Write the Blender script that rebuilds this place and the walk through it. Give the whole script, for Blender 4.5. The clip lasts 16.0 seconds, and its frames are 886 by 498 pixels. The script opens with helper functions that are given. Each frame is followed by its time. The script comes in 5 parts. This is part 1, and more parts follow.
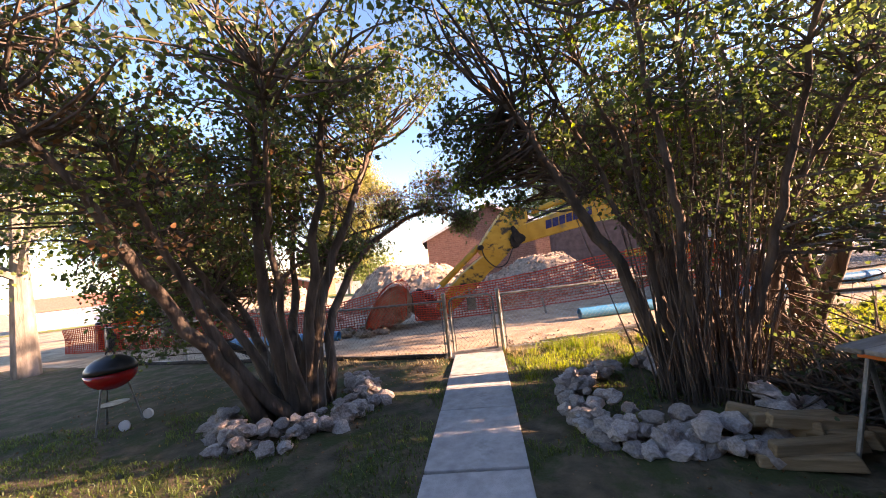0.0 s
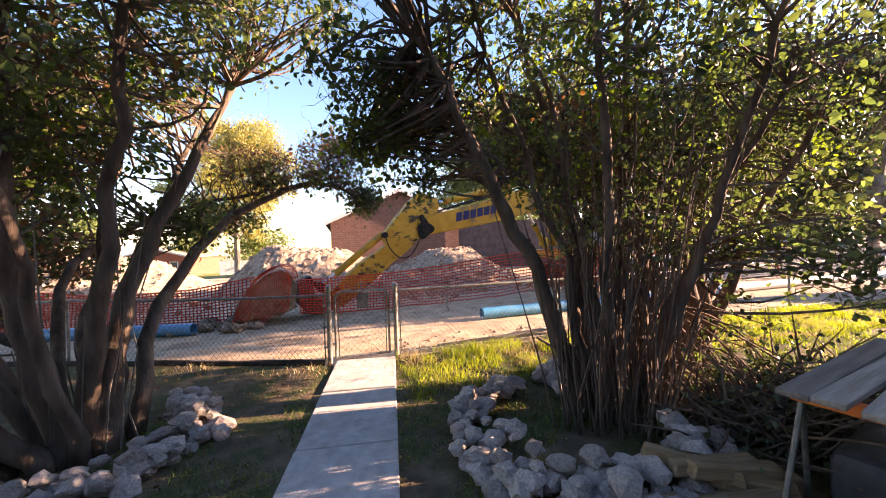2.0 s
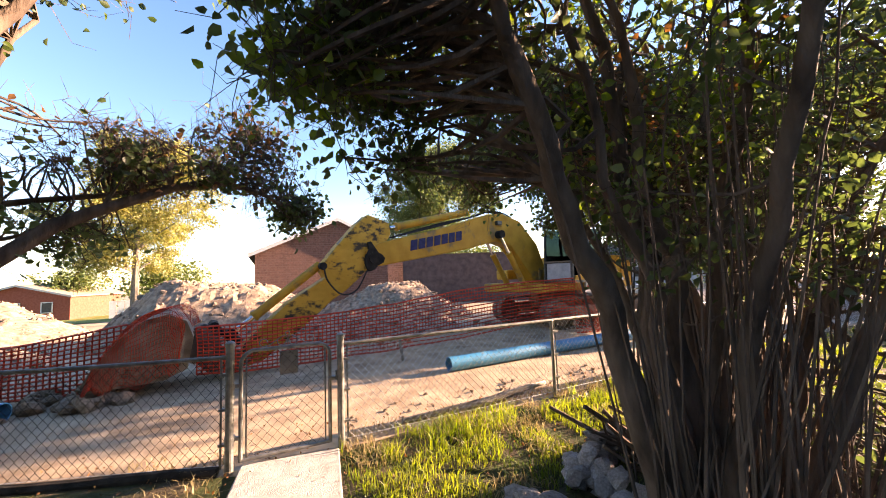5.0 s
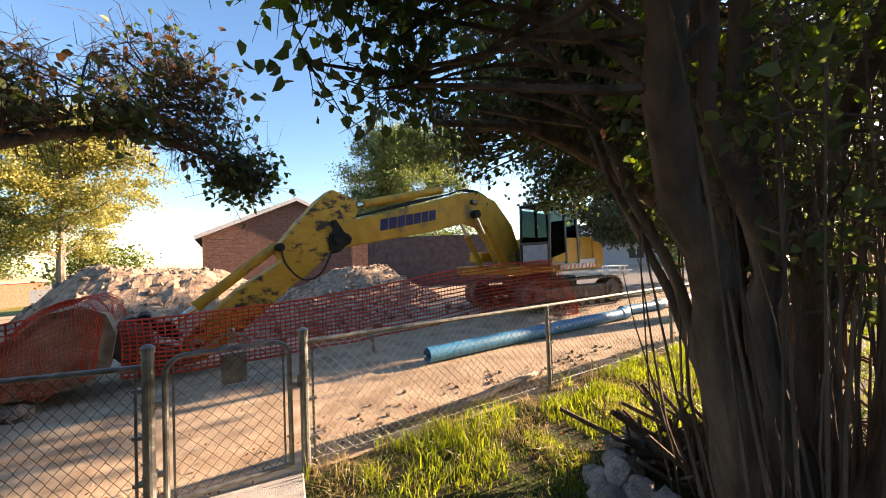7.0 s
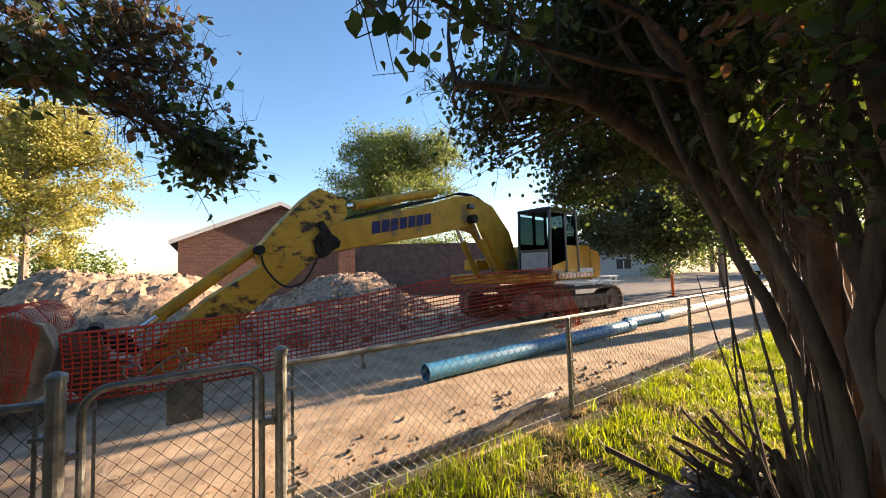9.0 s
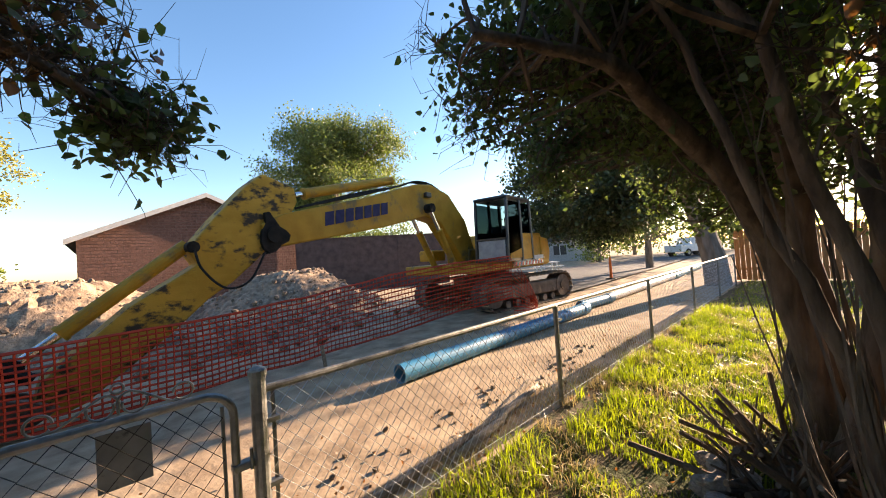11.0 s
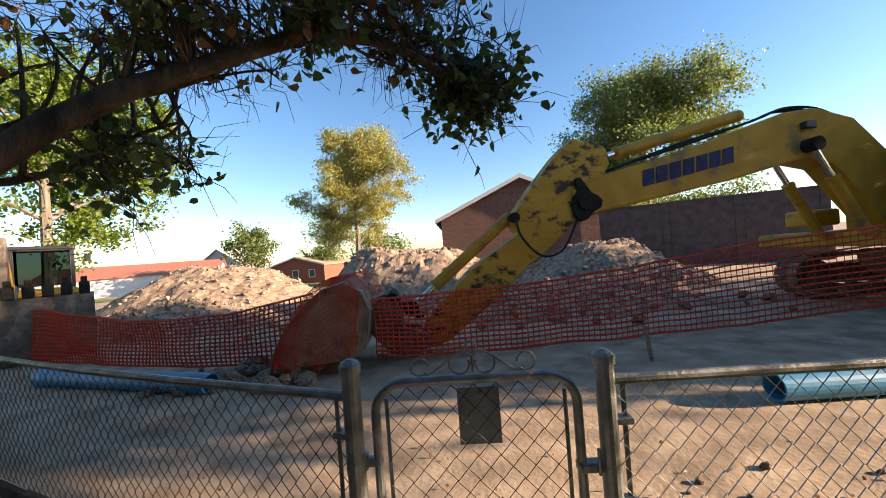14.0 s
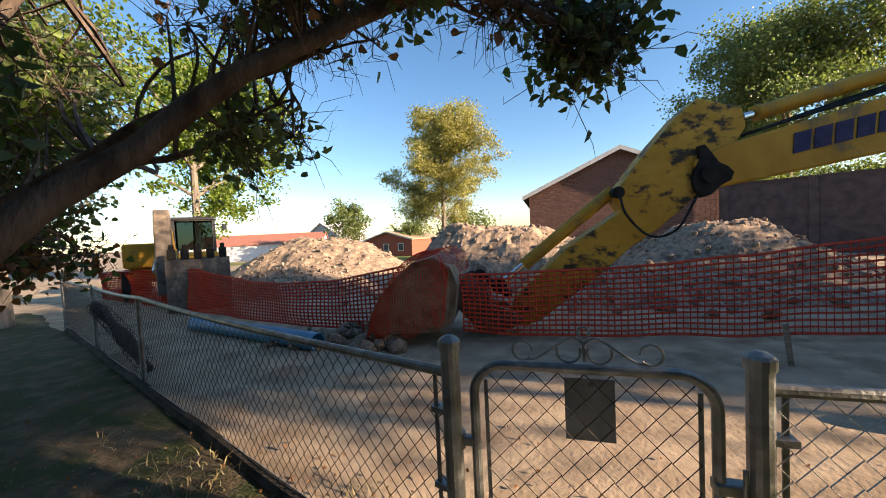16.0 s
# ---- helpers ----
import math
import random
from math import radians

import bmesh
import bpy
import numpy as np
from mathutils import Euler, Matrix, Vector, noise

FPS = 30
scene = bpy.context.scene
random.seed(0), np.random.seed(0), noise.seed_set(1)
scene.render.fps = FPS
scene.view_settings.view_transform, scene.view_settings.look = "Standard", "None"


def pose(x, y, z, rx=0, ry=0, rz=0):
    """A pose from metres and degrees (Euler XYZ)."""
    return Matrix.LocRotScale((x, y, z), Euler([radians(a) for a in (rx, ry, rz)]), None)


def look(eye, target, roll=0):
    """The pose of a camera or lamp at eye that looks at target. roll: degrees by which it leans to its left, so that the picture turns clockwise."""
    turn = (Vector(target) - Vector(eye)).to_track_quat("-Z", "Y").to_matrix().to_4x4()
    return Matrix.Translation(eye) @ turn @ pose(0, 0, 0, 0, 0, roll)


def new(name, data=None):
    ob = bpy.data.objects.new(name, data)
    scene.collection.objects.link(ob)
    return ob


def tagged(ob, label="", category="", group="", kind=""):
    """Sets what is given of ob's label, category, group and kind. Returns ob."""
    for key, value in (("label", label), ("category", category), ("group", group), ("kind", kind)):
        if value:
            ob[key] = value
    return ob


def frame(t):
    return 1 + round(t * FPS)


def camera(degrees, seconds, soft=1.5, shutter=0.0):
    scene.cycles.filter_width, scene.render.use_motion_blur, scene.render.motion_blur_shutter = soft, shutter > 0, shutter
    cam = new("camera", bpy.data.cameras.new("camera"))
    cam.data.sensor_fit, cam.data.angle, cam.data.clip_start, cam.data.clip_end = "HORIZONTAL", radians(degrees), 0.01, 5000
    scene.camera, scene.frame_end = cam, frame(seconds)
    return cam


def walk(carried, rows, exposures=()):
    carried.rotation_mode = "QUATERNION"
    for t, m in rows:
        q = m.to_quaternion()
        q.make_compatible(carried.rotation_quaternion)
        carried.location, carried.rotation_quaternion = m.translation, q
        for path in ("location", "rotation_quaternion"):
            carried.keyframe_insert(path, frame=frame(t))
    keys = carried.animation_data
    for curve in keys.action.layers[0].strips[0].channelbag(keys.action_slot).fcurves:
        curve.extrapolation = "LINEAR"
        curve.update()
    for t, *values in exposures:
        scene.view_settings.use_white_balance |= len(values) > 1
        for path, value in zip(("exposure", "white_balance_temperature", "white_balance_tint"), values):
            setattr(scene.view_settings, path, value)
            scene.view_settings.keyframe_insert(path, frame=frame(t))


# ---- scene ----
cam = camera(102.7, 16.0, soft=1.0)
PATH = [
    (0, (1.024, 0.319, 1.788), (1.089, 2.317, 1.856), -6.7),
    (0.5, (1.13, 0.528, 1.75), (1.21, 2.522, 1.883), -2.2),
    (1, (1.258, 0.752, 1.772), (1.368, 2.749, 1.783), -1.9),
    (1.5, (1.298, 1.036, 1.801), (1.782, 2.977, 1.802), -3.1),
    (2, (1.348, 1.303, 1.782), (1.902, 3.224, 1.75), -1.8),
    (2.5, (1.401, 1.618, 1.754), (1.712, 3.593, 1.79), -2.0),
    (3, (1.42, 1.862, 1.732), (1.767, 3.832, 1.748), -0.8),
    (3.5, (1.42, 2.219, 1.716), (1.959, 4.144, 1.774), -2.9),
    (4, (1.529, 2.504, 1.744), (1.904, 4.459, 1.938), -2.5),
    (4.5, (1.575, 2.778, 1.723), (2.11, 4.697, 1.895), -2.8),
    (5, (1.462, 2.98, 1.736), (2.345, 4.768, 1.891), -2.0),
    (7.5, (1.602, 3.927, 1.685), (2.664, 5.621, 1.739), -2.3),
    (8, (1.629, 4.099, 1.667), (2.499, 5.897, 1.78), -4.4),
    (8.5, (1.748, 4.265, 1.669), (2.616, 6.062, 1.794), -2.7),
    (9, (1.725, 4.394, 1.647), (2.85, 6.044, 1.756), -1.8),
    (9.5, (1.606, 4.523, 1.665), (2.956, 5.997, 1.693), -2.2),
    (12, (1.667, 5.226, 1.647), (3.023, 6.694, 1.721), -5.3),
    (12.5, (1.708, 5.33, 1.634), (2.696, 7.067, 1.708), -5.6),
    (13, (1.704, 5.363, 1.634), (2.326, 7.263, 1.689), -4.0),
    (13.5, (1.664, 5.429, 1.627), (1.909, 7.414, 1.662), -3.6),
    (14, (1.615, 5.5, 1.609), (1.529, 7.498, 1.622), -4.3),
    (14.5, (1.577, 5.556, 1.601), (1.217, 7.523, 1.587), -5.9),
    (15, (1.546, 5.582, 1.592), (0.985, 7.502, 1.563), -5.4),
    (15.5, (1.532, 5.594, 1.59), (0.957, 7.509, 1.532), -5.3),
    (16, (1.517, 5.599, 1.598), (0.962, 7.519, 1.512), -2.9),
]
walk(cam, [(t, look(eye, target, roll)) for t, eye, target, roll in PATH],
     [(0, 2.85, 8900, 40), (2.5, 2.85, 8800, 38), (5, 2.68, 8700, 33), (7.5, 2.18, 8500, 22), (9.5, 2.1, 8300, 20), (12.0, 2.15, 8400, 22), (12.6, 1.97, 7900, 18), (14, 1.75, 7700, 19), (15, 1.68, 7600, 16), (16, 1.7, 7700, 17)])

# ---- world and sun ----
SUN_DIR = Vector((0.955, -0.09, 0.275)).normalized()
world = bpy.data.worlds.new("sky_world")
scene.world = world
world.use_nodes = True
wn = world.node_tree.nodes
sky = wn.new("ShaderNodeTexSky")
sky.sky_type, sky.sun_disc = "NISHITA", False
sky.sun_elevation = math.asin(SUN_DIR.z)
sky.sun_rotation = math.atan2(SUN_DIR.x, SUN_DIR.y)
sky.dust_density, sky.ozone_density = 0.25, 3.2
clear = wn.new("ShaderNodeHueSaturation")
clear.inputs["Saturation"].default_value = 1.16
world.node_tree.links.new(sky.outputs[0], clear.inputs["Color"])
world.node_tree.links.new(clear.outputs[0], wn["Background"].inputs[0])
wn["Background"].inputs[1].default_value = 0.096
sun = new("sun", bpy.data.lights.new("sun", "SUN"))
sun.data.energy, sun.data.angle, sun.data.color = 5.0, radians(0.53), (1.0, 0.86, 0.69)
sun.matrix_world = look(SUN_DIR * 50, (0, 0, 0))

# ---- materials ----
def shade(name, low, high, rough=0.8, scale=4.0, metal=0.0, bump=0.0, bump_scale=60.0, stain=None, stain_scale=1.2, stain_cover=0.45, vary=0.0, rnd="object", stretch=(1, 1, 1)):
    """Principled surface: fine grain between two colours, larger stains, bump, and a shift per piece."""
    m = bpy.data.materials.new(name)
    m.use_nodes = True
    n, l = m.node_tree.nodes, m.node_tree.links
    p = n["Principled BSDF"]
    co = n.new("ShaderNodeTexCoord")
    mp = n.new("ShaderNodeMapping")
    mp.inputs["Scale"].default_value = stretch
    l.new(co.outputs["Object"], mp.inputs[0])
    src = mp.outputs[0]
    g = n.new("ShaderNodeTexNoise")
    g.inputs["Scale"].default_value, g.inputs["Detail"].default_value = scale, 6
    l.new(src, g.inputs["Vector"])
    r = n.new("ShaderNodeValToRGB")
    r.color_ramp.elements[0].position, r.color_ramp.elements[1].position = 0.32, 0.68
    r.color_ramp.elements[0].color, r.color_ramp.elements[1].color = (*low, 1), (*high, 1)
    l.new(g.outputs[0], r.inputs[0])
    out = r.outputs[0]
    if stain:
        s = n.new("ShaderNodeTexNoise")
        s.inputs["Scale"].default_value, s.inputs["Detail"].default_value, s.inputs["Roughness"].default_value = stain_scale, 8, 0.65
        l.new(src, s.inputs["Vector"])
        q = n.new("ShaderNodeMapRange")
        q.inputs[1].default_value, q.inputs[2].default_value = 1 - stain_cover - 0.03, 1 - stain_cover + 0.07
        l.new(s.outputs[0], q.inputs[0])
        mx = n.new("ShaderNodeMixRGB")
        l.new(q.outputs[0], mx.inputs[0])
        l.new(out, mx.inputs[1])
        mx.inputs[2].default_value = (*stain, 1)
        out = mx.outputs[0]
    if vary:
        hv = n.new("ShaderNodeHueSaturation")
        mr = n.new("ShaderNodeMapRange")
        mr.inputs[3].default_value, mr.inputs[4].default_value = 1 - vary, 1 + vary
        if rnd == "object":
            l.new(n.new("ShaderNodeObjectInfo").outputs["Random"], mr.inputs[0])
        else:
            l.new(n.new("ShaderNodeNewGeometry").outputs["Random Per Island"], mr.inputs[0])
        l.new(mr.outputs[0], hv.inputs["Value"])
        l.new(out, hv.inputs["Color"])
        out = hv.outputs[0]
    l.new(out, p.inputs["Base Color"])
    p.inputs["Roughness"].default_value, p.inputs["Metallic"].default_value = rough, metal
    p.inputs["Specular IOR Level"].default_value = 0.5 if rough < 0.5 else 0.15
    if bump:
        b = n.new("ShaderNodeBump")
        b.inputs["Strength"].default_value, b.inputs["Distance"].default_value = min(1.0, bump * 2), 0.02
        t = n.new("ShaderNodeTexNoise")
        t.inputs["Scale"].default_value, t.inputs["Detail"].default_value = bump_scale, 5
        l.new(src, t.inputs["Vector"])
        l.new(t.outputs[0], b.inputs["Height"])
        l.new(b.outputs[0], p.inputs["Normal"])
    return m


def leafy(name, low, high, thin=0.45, vary=0.35):
    """Leaf surface: colour by leaf, some light passing through."""
    m = shade(name, low, high, rough=0.45, scale=1.3, vary=vary, rnd="island")
    n, l = m.node_tree.nodes, m.node_tree.links
    p = n["Principled BSDF"]
    col = p.inputs["Base Color"].links[0].from_socket
    tr = n.new("ShaderNodeBsdfTranslucent")
    gl = n.new("ShaderNodeHueSaturation")
    gl.inputs["Value"].default_value, gl.inputs["Saturation"].default_value = 1.6, 1.15
    l.new(col, gl.inputs["Color"])
    l.new(gl.outputs[0], tr.inputs[0])
    mx = n.new("ShaderNodeMixShader")
    mx.inputs[0].default_value = thin
    l.new(p.outputs[0], mx.inputs[1])
    l.new(tr.outputs[0], mx.inputs[2])
    l.new(mx.outputs[0], n["Material Output"].inputs[0])
    return m


M = {
    "dirt": shade("packed_dirt", (0.28, 0.2, 0.135), (0.47, 0.36, 0.25), 0.95, 2.6, bump=0.22, bump_scale=22, stain=(0.24, 0.175, 0.12), stain_scale=0.9, stain_cover=0.45),
    "lawn_soil": shade("lawn_soil", (0.06, 0.048, 0.03), (0.14, 0.105, 0.065), 0.95, 5, bump=0.5, bump_scale=30, stain=(0.05, 0.06, 0.022), stain_scale=2.2, stain_cover=0.5),
    "mound": shade("mound_earth", (0.2, 0.14, 0.1), (0.42, 0.31, 0.22), 0.95, 7, bump=0.5, bump_scale=26, stain=(0.17, 0.12, 0.09), stain_scale=2.1, stain_cover=0.45),
    "rubble": shade("rubble_stone", (0.16, 0.115, 0.085), (0.36, 0.27, 0.2), 0.95, 6, bump=0.3, bump_scale=30, vary=0.35, rnd="island"),
    "asphalt": shade("worn_asphalt", (0.07, 0.07, 0.072), (0.13, 0.125, 0.12), 0.85, 8, bump=0.2, stain=(0.2, 0.18, 0.16), stain_scale=0.3, stain_cover=0.35),
    "concrete": shade("walk_concrete", (0.33, 0.31, 0.29), (0.46, 0.44, 0.41), 0.85, 9, bump=0.25, bump_scale=120, stain=(0.27, 0.25, 0.23), stain_scale=1.8, stain_cover=0.38, vary=0.06),
    "stone": shade("ring_stone", (0.3, 0.25, 0.22), (0.52, 0.45, 0.4), 0.9, 5, bump=0.45, bump_scale=18, stain=(0.36, 0.24, 0.18), stain_scale=2.5, stain_cover=0.35, vary=0.3),
    "bark": shade("lilac_bark", (0.065, 0.046, 0.035), (0.18, 0.132, 0.1), 0.95, 9, bump=0.6, bump_scale=30, stretch=(1, 1, 0.25), stain=(0.24, 0.2, 0.16), stain_scale=3, stain_cover=0.3),
    "bark_grey": shade("far_bark", (0.12, 0.1, 0.08), (0.26, 0.22, 0.18), 0.95, 6, bump=0.5, bump_scale=20, stretch=(1, 1, 0.3)),
    "leaf": leafy("lilac_leaf", (0.045, 0.075, 0.024), (0.12, 0.15, 0.05), 0.46),
    # Dark leaf of the corner trees; in thickets and brush, leaf toned for shade.
    "leaf_dark": leafy("dark_shaded_leaf", (0.022, 0.04, 0.014), (0.065, 0.085, 0.028), 0.25),
    # Lit copy of the leaf; sunlight is put into its brighter colour.
    "leaf_sun": leafy("sunlit_leaf", (0.09, 0.15, 0.025), (0.17, 0.22, 0.04), 0.5),
    "leaf_brown": leafy("dry_leaf", (0.16, 0.075, 0.03), (0.26, 0.13, 0.06), 0.3),
    "leaf_yellow": leafy("yellowing_leaf", (0.2, 0.2, 0.06), (0.34, 0.31, 0.1), 0.4),
    "leaf_elm": leafy("elm_leaf", (0.08, 0.12, 0.035), (0.16, 0.19, 0.06), 0.4),
    "grass": leafy("grass_blade", (0.1, 0.14, 0.022), (0.24, 0.27, 0.05), 0.55, 0.4),
    # Darker grass for the short lawn, with the bushes' shade in its colour.
    "grass_shaded": leafy("shaded_lawn_grass", (0.045, 0.08, 0.018), (0.12, 0.16, 0.035), 0.4, 0.35),
    "far_grass": shade("far_lawn", (0.1, 0.13, 0.03), (0.22, 0.23, 0.06), 0.95, 3, bump=0.4, bump_scale=20, stain=(0.3, 0.25, 0.12), stain_scale=0.4, stain_cover=0.4),
    "grass_dry": leafy("dry_grass", (0.24, 0.19, 0.09), (0.36, 0.29, 0.15), 0.3, 0.3),
    "galv": shade("galvanised_steel", (0.16, 0.16, 0.15), (0.31, 0.31, 0.29), 0.5, 14, metal=0.75, bump=0.1, stain=(0.2, 0.16, 0.12), stain_scale=5, stain_cover=0.32),
    "wire": shade("galvanised_wire", (0.45, 0.45, 0.43), (0.62, 0.62, 0.6), 0.45, 20, metal=0.6),
    # Darker copy of the wire; tree shade is put into its colour.
    "wire_shaded": shade("shaded_wire", (0.035, 0.03, 0.026), (0.1, 0.085, 0.07), 0.7, 20, metal=0.3),
    "yellow": shade("machine_yellow", (0.4, 0.19, 0.02), (0.52, 0.265, 0.035), 0.5, 3, bump=0.1, bump_scale=30, stain=(0.21, 0.135, 0.06), stain_scale=1.9, stain_cover=0.42),
    "yellow_worn": shade("stick_yellow_worn", (0.42, 0.215, 0.025), (0.54, 0.29, 0.045), 0.55, 3, bump=0.1, bump_scale=30, stain=(0.05, 0.038, 0.026), stain_scale=3.4, stain_cover=0.45, stretch=(1, 1, 1.6)),
    "grease": shade("greasy_black", (0.01, 0.009, 0.008), (0.028, 0.024, 0.02), 0.75, 8, bump=0.2),
    "steel_dirty": shade("dirty_steel", (0.09, 0.07, 0.055), (0.2, 0.16, 0.13), 0.7, 5, metal=0.4, bump=0.25, stain=(0.32, 0.24, 0.17), stain_scale=2.0, stain_cover=0.45),
    "bucket": shade("worn_bucket_steel", (0.2, 0.15, 0.1), (0.38, 0.3, 0.22), 0.6, 4, metal=0.3, bump=0.25, stain=(0.13, 0.085, 0.05), stain_scale=1.6, stain_cover=0.42),
    "chrome": shade("cylinder_rod", (0.6, 0.58, 0.55), (0.72, 0.7, 0.66), 0.2, 10, metal=1.0),
    "rubber": shade("black_rubber", (0.012, 0.012, 0.012), (0.03, 0.03, 0.03), 0.7, 12),
    "cabblack": shade("cab_black_paint", (0.012, 0.012, 0.014), (0.03, 0.03, 0.032), 0.35, 9),
    "navy": shade("navy_marking", (0.012, 0.014, 0.06), (0.025, 0.028, 0.09), 0.5, 10),
    "white": shade("white_paint", (0.6, 0.59, 0.57), (0.75, 0.74, 0.72), 0.6, 4, stain=(0.45, 0.42, 0.38), stain_scale=2, stain_cover=0.3),
    "net": shade("orange_safety_plastic", (0.42, 0.034, 0.016), (0.58, 0.06, 0.022), 0.5, 8),
    "blue": shade("blue_pipe_plastic", (0.014, 0.17, 0.31), (0.03, 0.23, 0.4), 0.4, 4, stain=(0.2, 0.24, 0.27), stain_scale=2.2, stain_cover=0.3),
    "pvc": shade("white_pipe_plastic", (0.66, 0.66, 0.64), (0.78, 0.78, 0.76), 0.4, 4),
    "brick": shade("brown_brick", (0.125, 0.066, 0.053), (0.21, 0.112, 0.086), 0.9, 9, bump=0.2, vary=0.12, rnd="island"),
    "mortar": shade("mortar", (0.17, 0.11, 0.09), (0.24, 0.165, 0.135), 0.95, 12, bump=0.2),
    "darkwall": shade("dark_block_wall", (0.075, 0.054, 0.052), (0.125, 0.09, 0.084), 0.9, 3, bump=0.3, bump_scale=25, stain=(0.075, 0.055, 0.05), stain_scale=0.8, stain_cover=0.4),
    "roof": shade("dark_shingle", (0.06, 0.05, 0.045), (0.12, 0.1, 0.09), 0.9, 6, bump=0.3, vary=0.15, rnd="island"),
    "trimwhite": shade("pale_fascia", (0.5, 0.49, 0.47), (0.62, 0.6, 0.57), 0.6, 5),
    "redwall": shade("red_house_wall", (0.27, 0.07, 0.045), (0.36, 0.11, 0.075), 0.85, 5),
    "tanroof": shade("tan_roof", (0.3, 0.22, 0.15), (0.42, 0.32, 0.22), 0.85, 5),
    "redroof": shade("red_roof", (0.32, 0.12, 0.08), (0.45, 0.19, 0.13), 0.7, 5),
    "cedar": shade("cedar_board", (0.3, 0.13, 0.05), (0.45, 0.22, 0.09), 0.8, 6, bump=0.2, stretch=(6, 6, 0.6), vary=0.15),
    "greyside": shade("grey_siding", (0.3, 0.3, 0.3), (0.42, 0.41, 0.4), 0.8, 6),
    "red": shade("red_enamel", (0.4, 0.01, 0.012), (0.55, 0.02, 0.02), 0.18, 5),
    "lumber": shade("weathered_lumber", (0.2, 0.165, 0.13), (0.38, 0.32, 0.26), 0.85, 5, bump=0.25, stretch=(0.4, 6, 6), vary=0.25),
    "firewood": shade("split_wood", (0.17, 0.11, 0.06), (0.32, 0.22, 0.13), 0.9, 6, bump=0.3, stretch=(0.5, 5, 5), vary=0.2),
    "black_timber": shade("dark_edging_timber", (0.02, 0.018, 0.015), (0.06, 0.05, 0.042), 0.9, 7, bump=0.4),
    "orange": shade("orange_plastic", (0.7, 0.13, 0.03), (0.82, 0.2, 0.05), 0.5, 6),
    "tarp": shade("dark_tarp", (0.03, 0.034, 0.038), (0.07, 0.075, 0.08), 0.6, 5, bump=0.3, bump_scale=10),
    "sign": shade("grey_sign_metal", (0.16, 0.16, 0.15), (0.3, 0.3, 0.28), 0.55, 6, metal=0.4, stain=(0.09, 0.085, 0.08), stain_scale=9, stain_cover=0.4),
}
glass = bpy.data.materials.new("cab_glass")
glass.use_nodes = True
gn, gl_ = glass.node_tree.nodes, glass.node_tree.links
gp = gn["Principled BSDF"]
gp.inputs["Base Color"].default_value, gp.inputs["Roughness"].default_value = (0.3, 0.42, 0.42, 1), 0.03
gp.inputs["Transmission Weight"].default_value, gp.inputs["IOR"].default_value = 1.0, 1.02
M["glass"] = glass
tint = glass.copy()
tint.name = "tinted_glass"
tint.node_tree.nodes["Principled BSDF"].inputs["Base Color"].default_value = (0.03, 0.05, 0.05, 1)
M["tint"] = tint


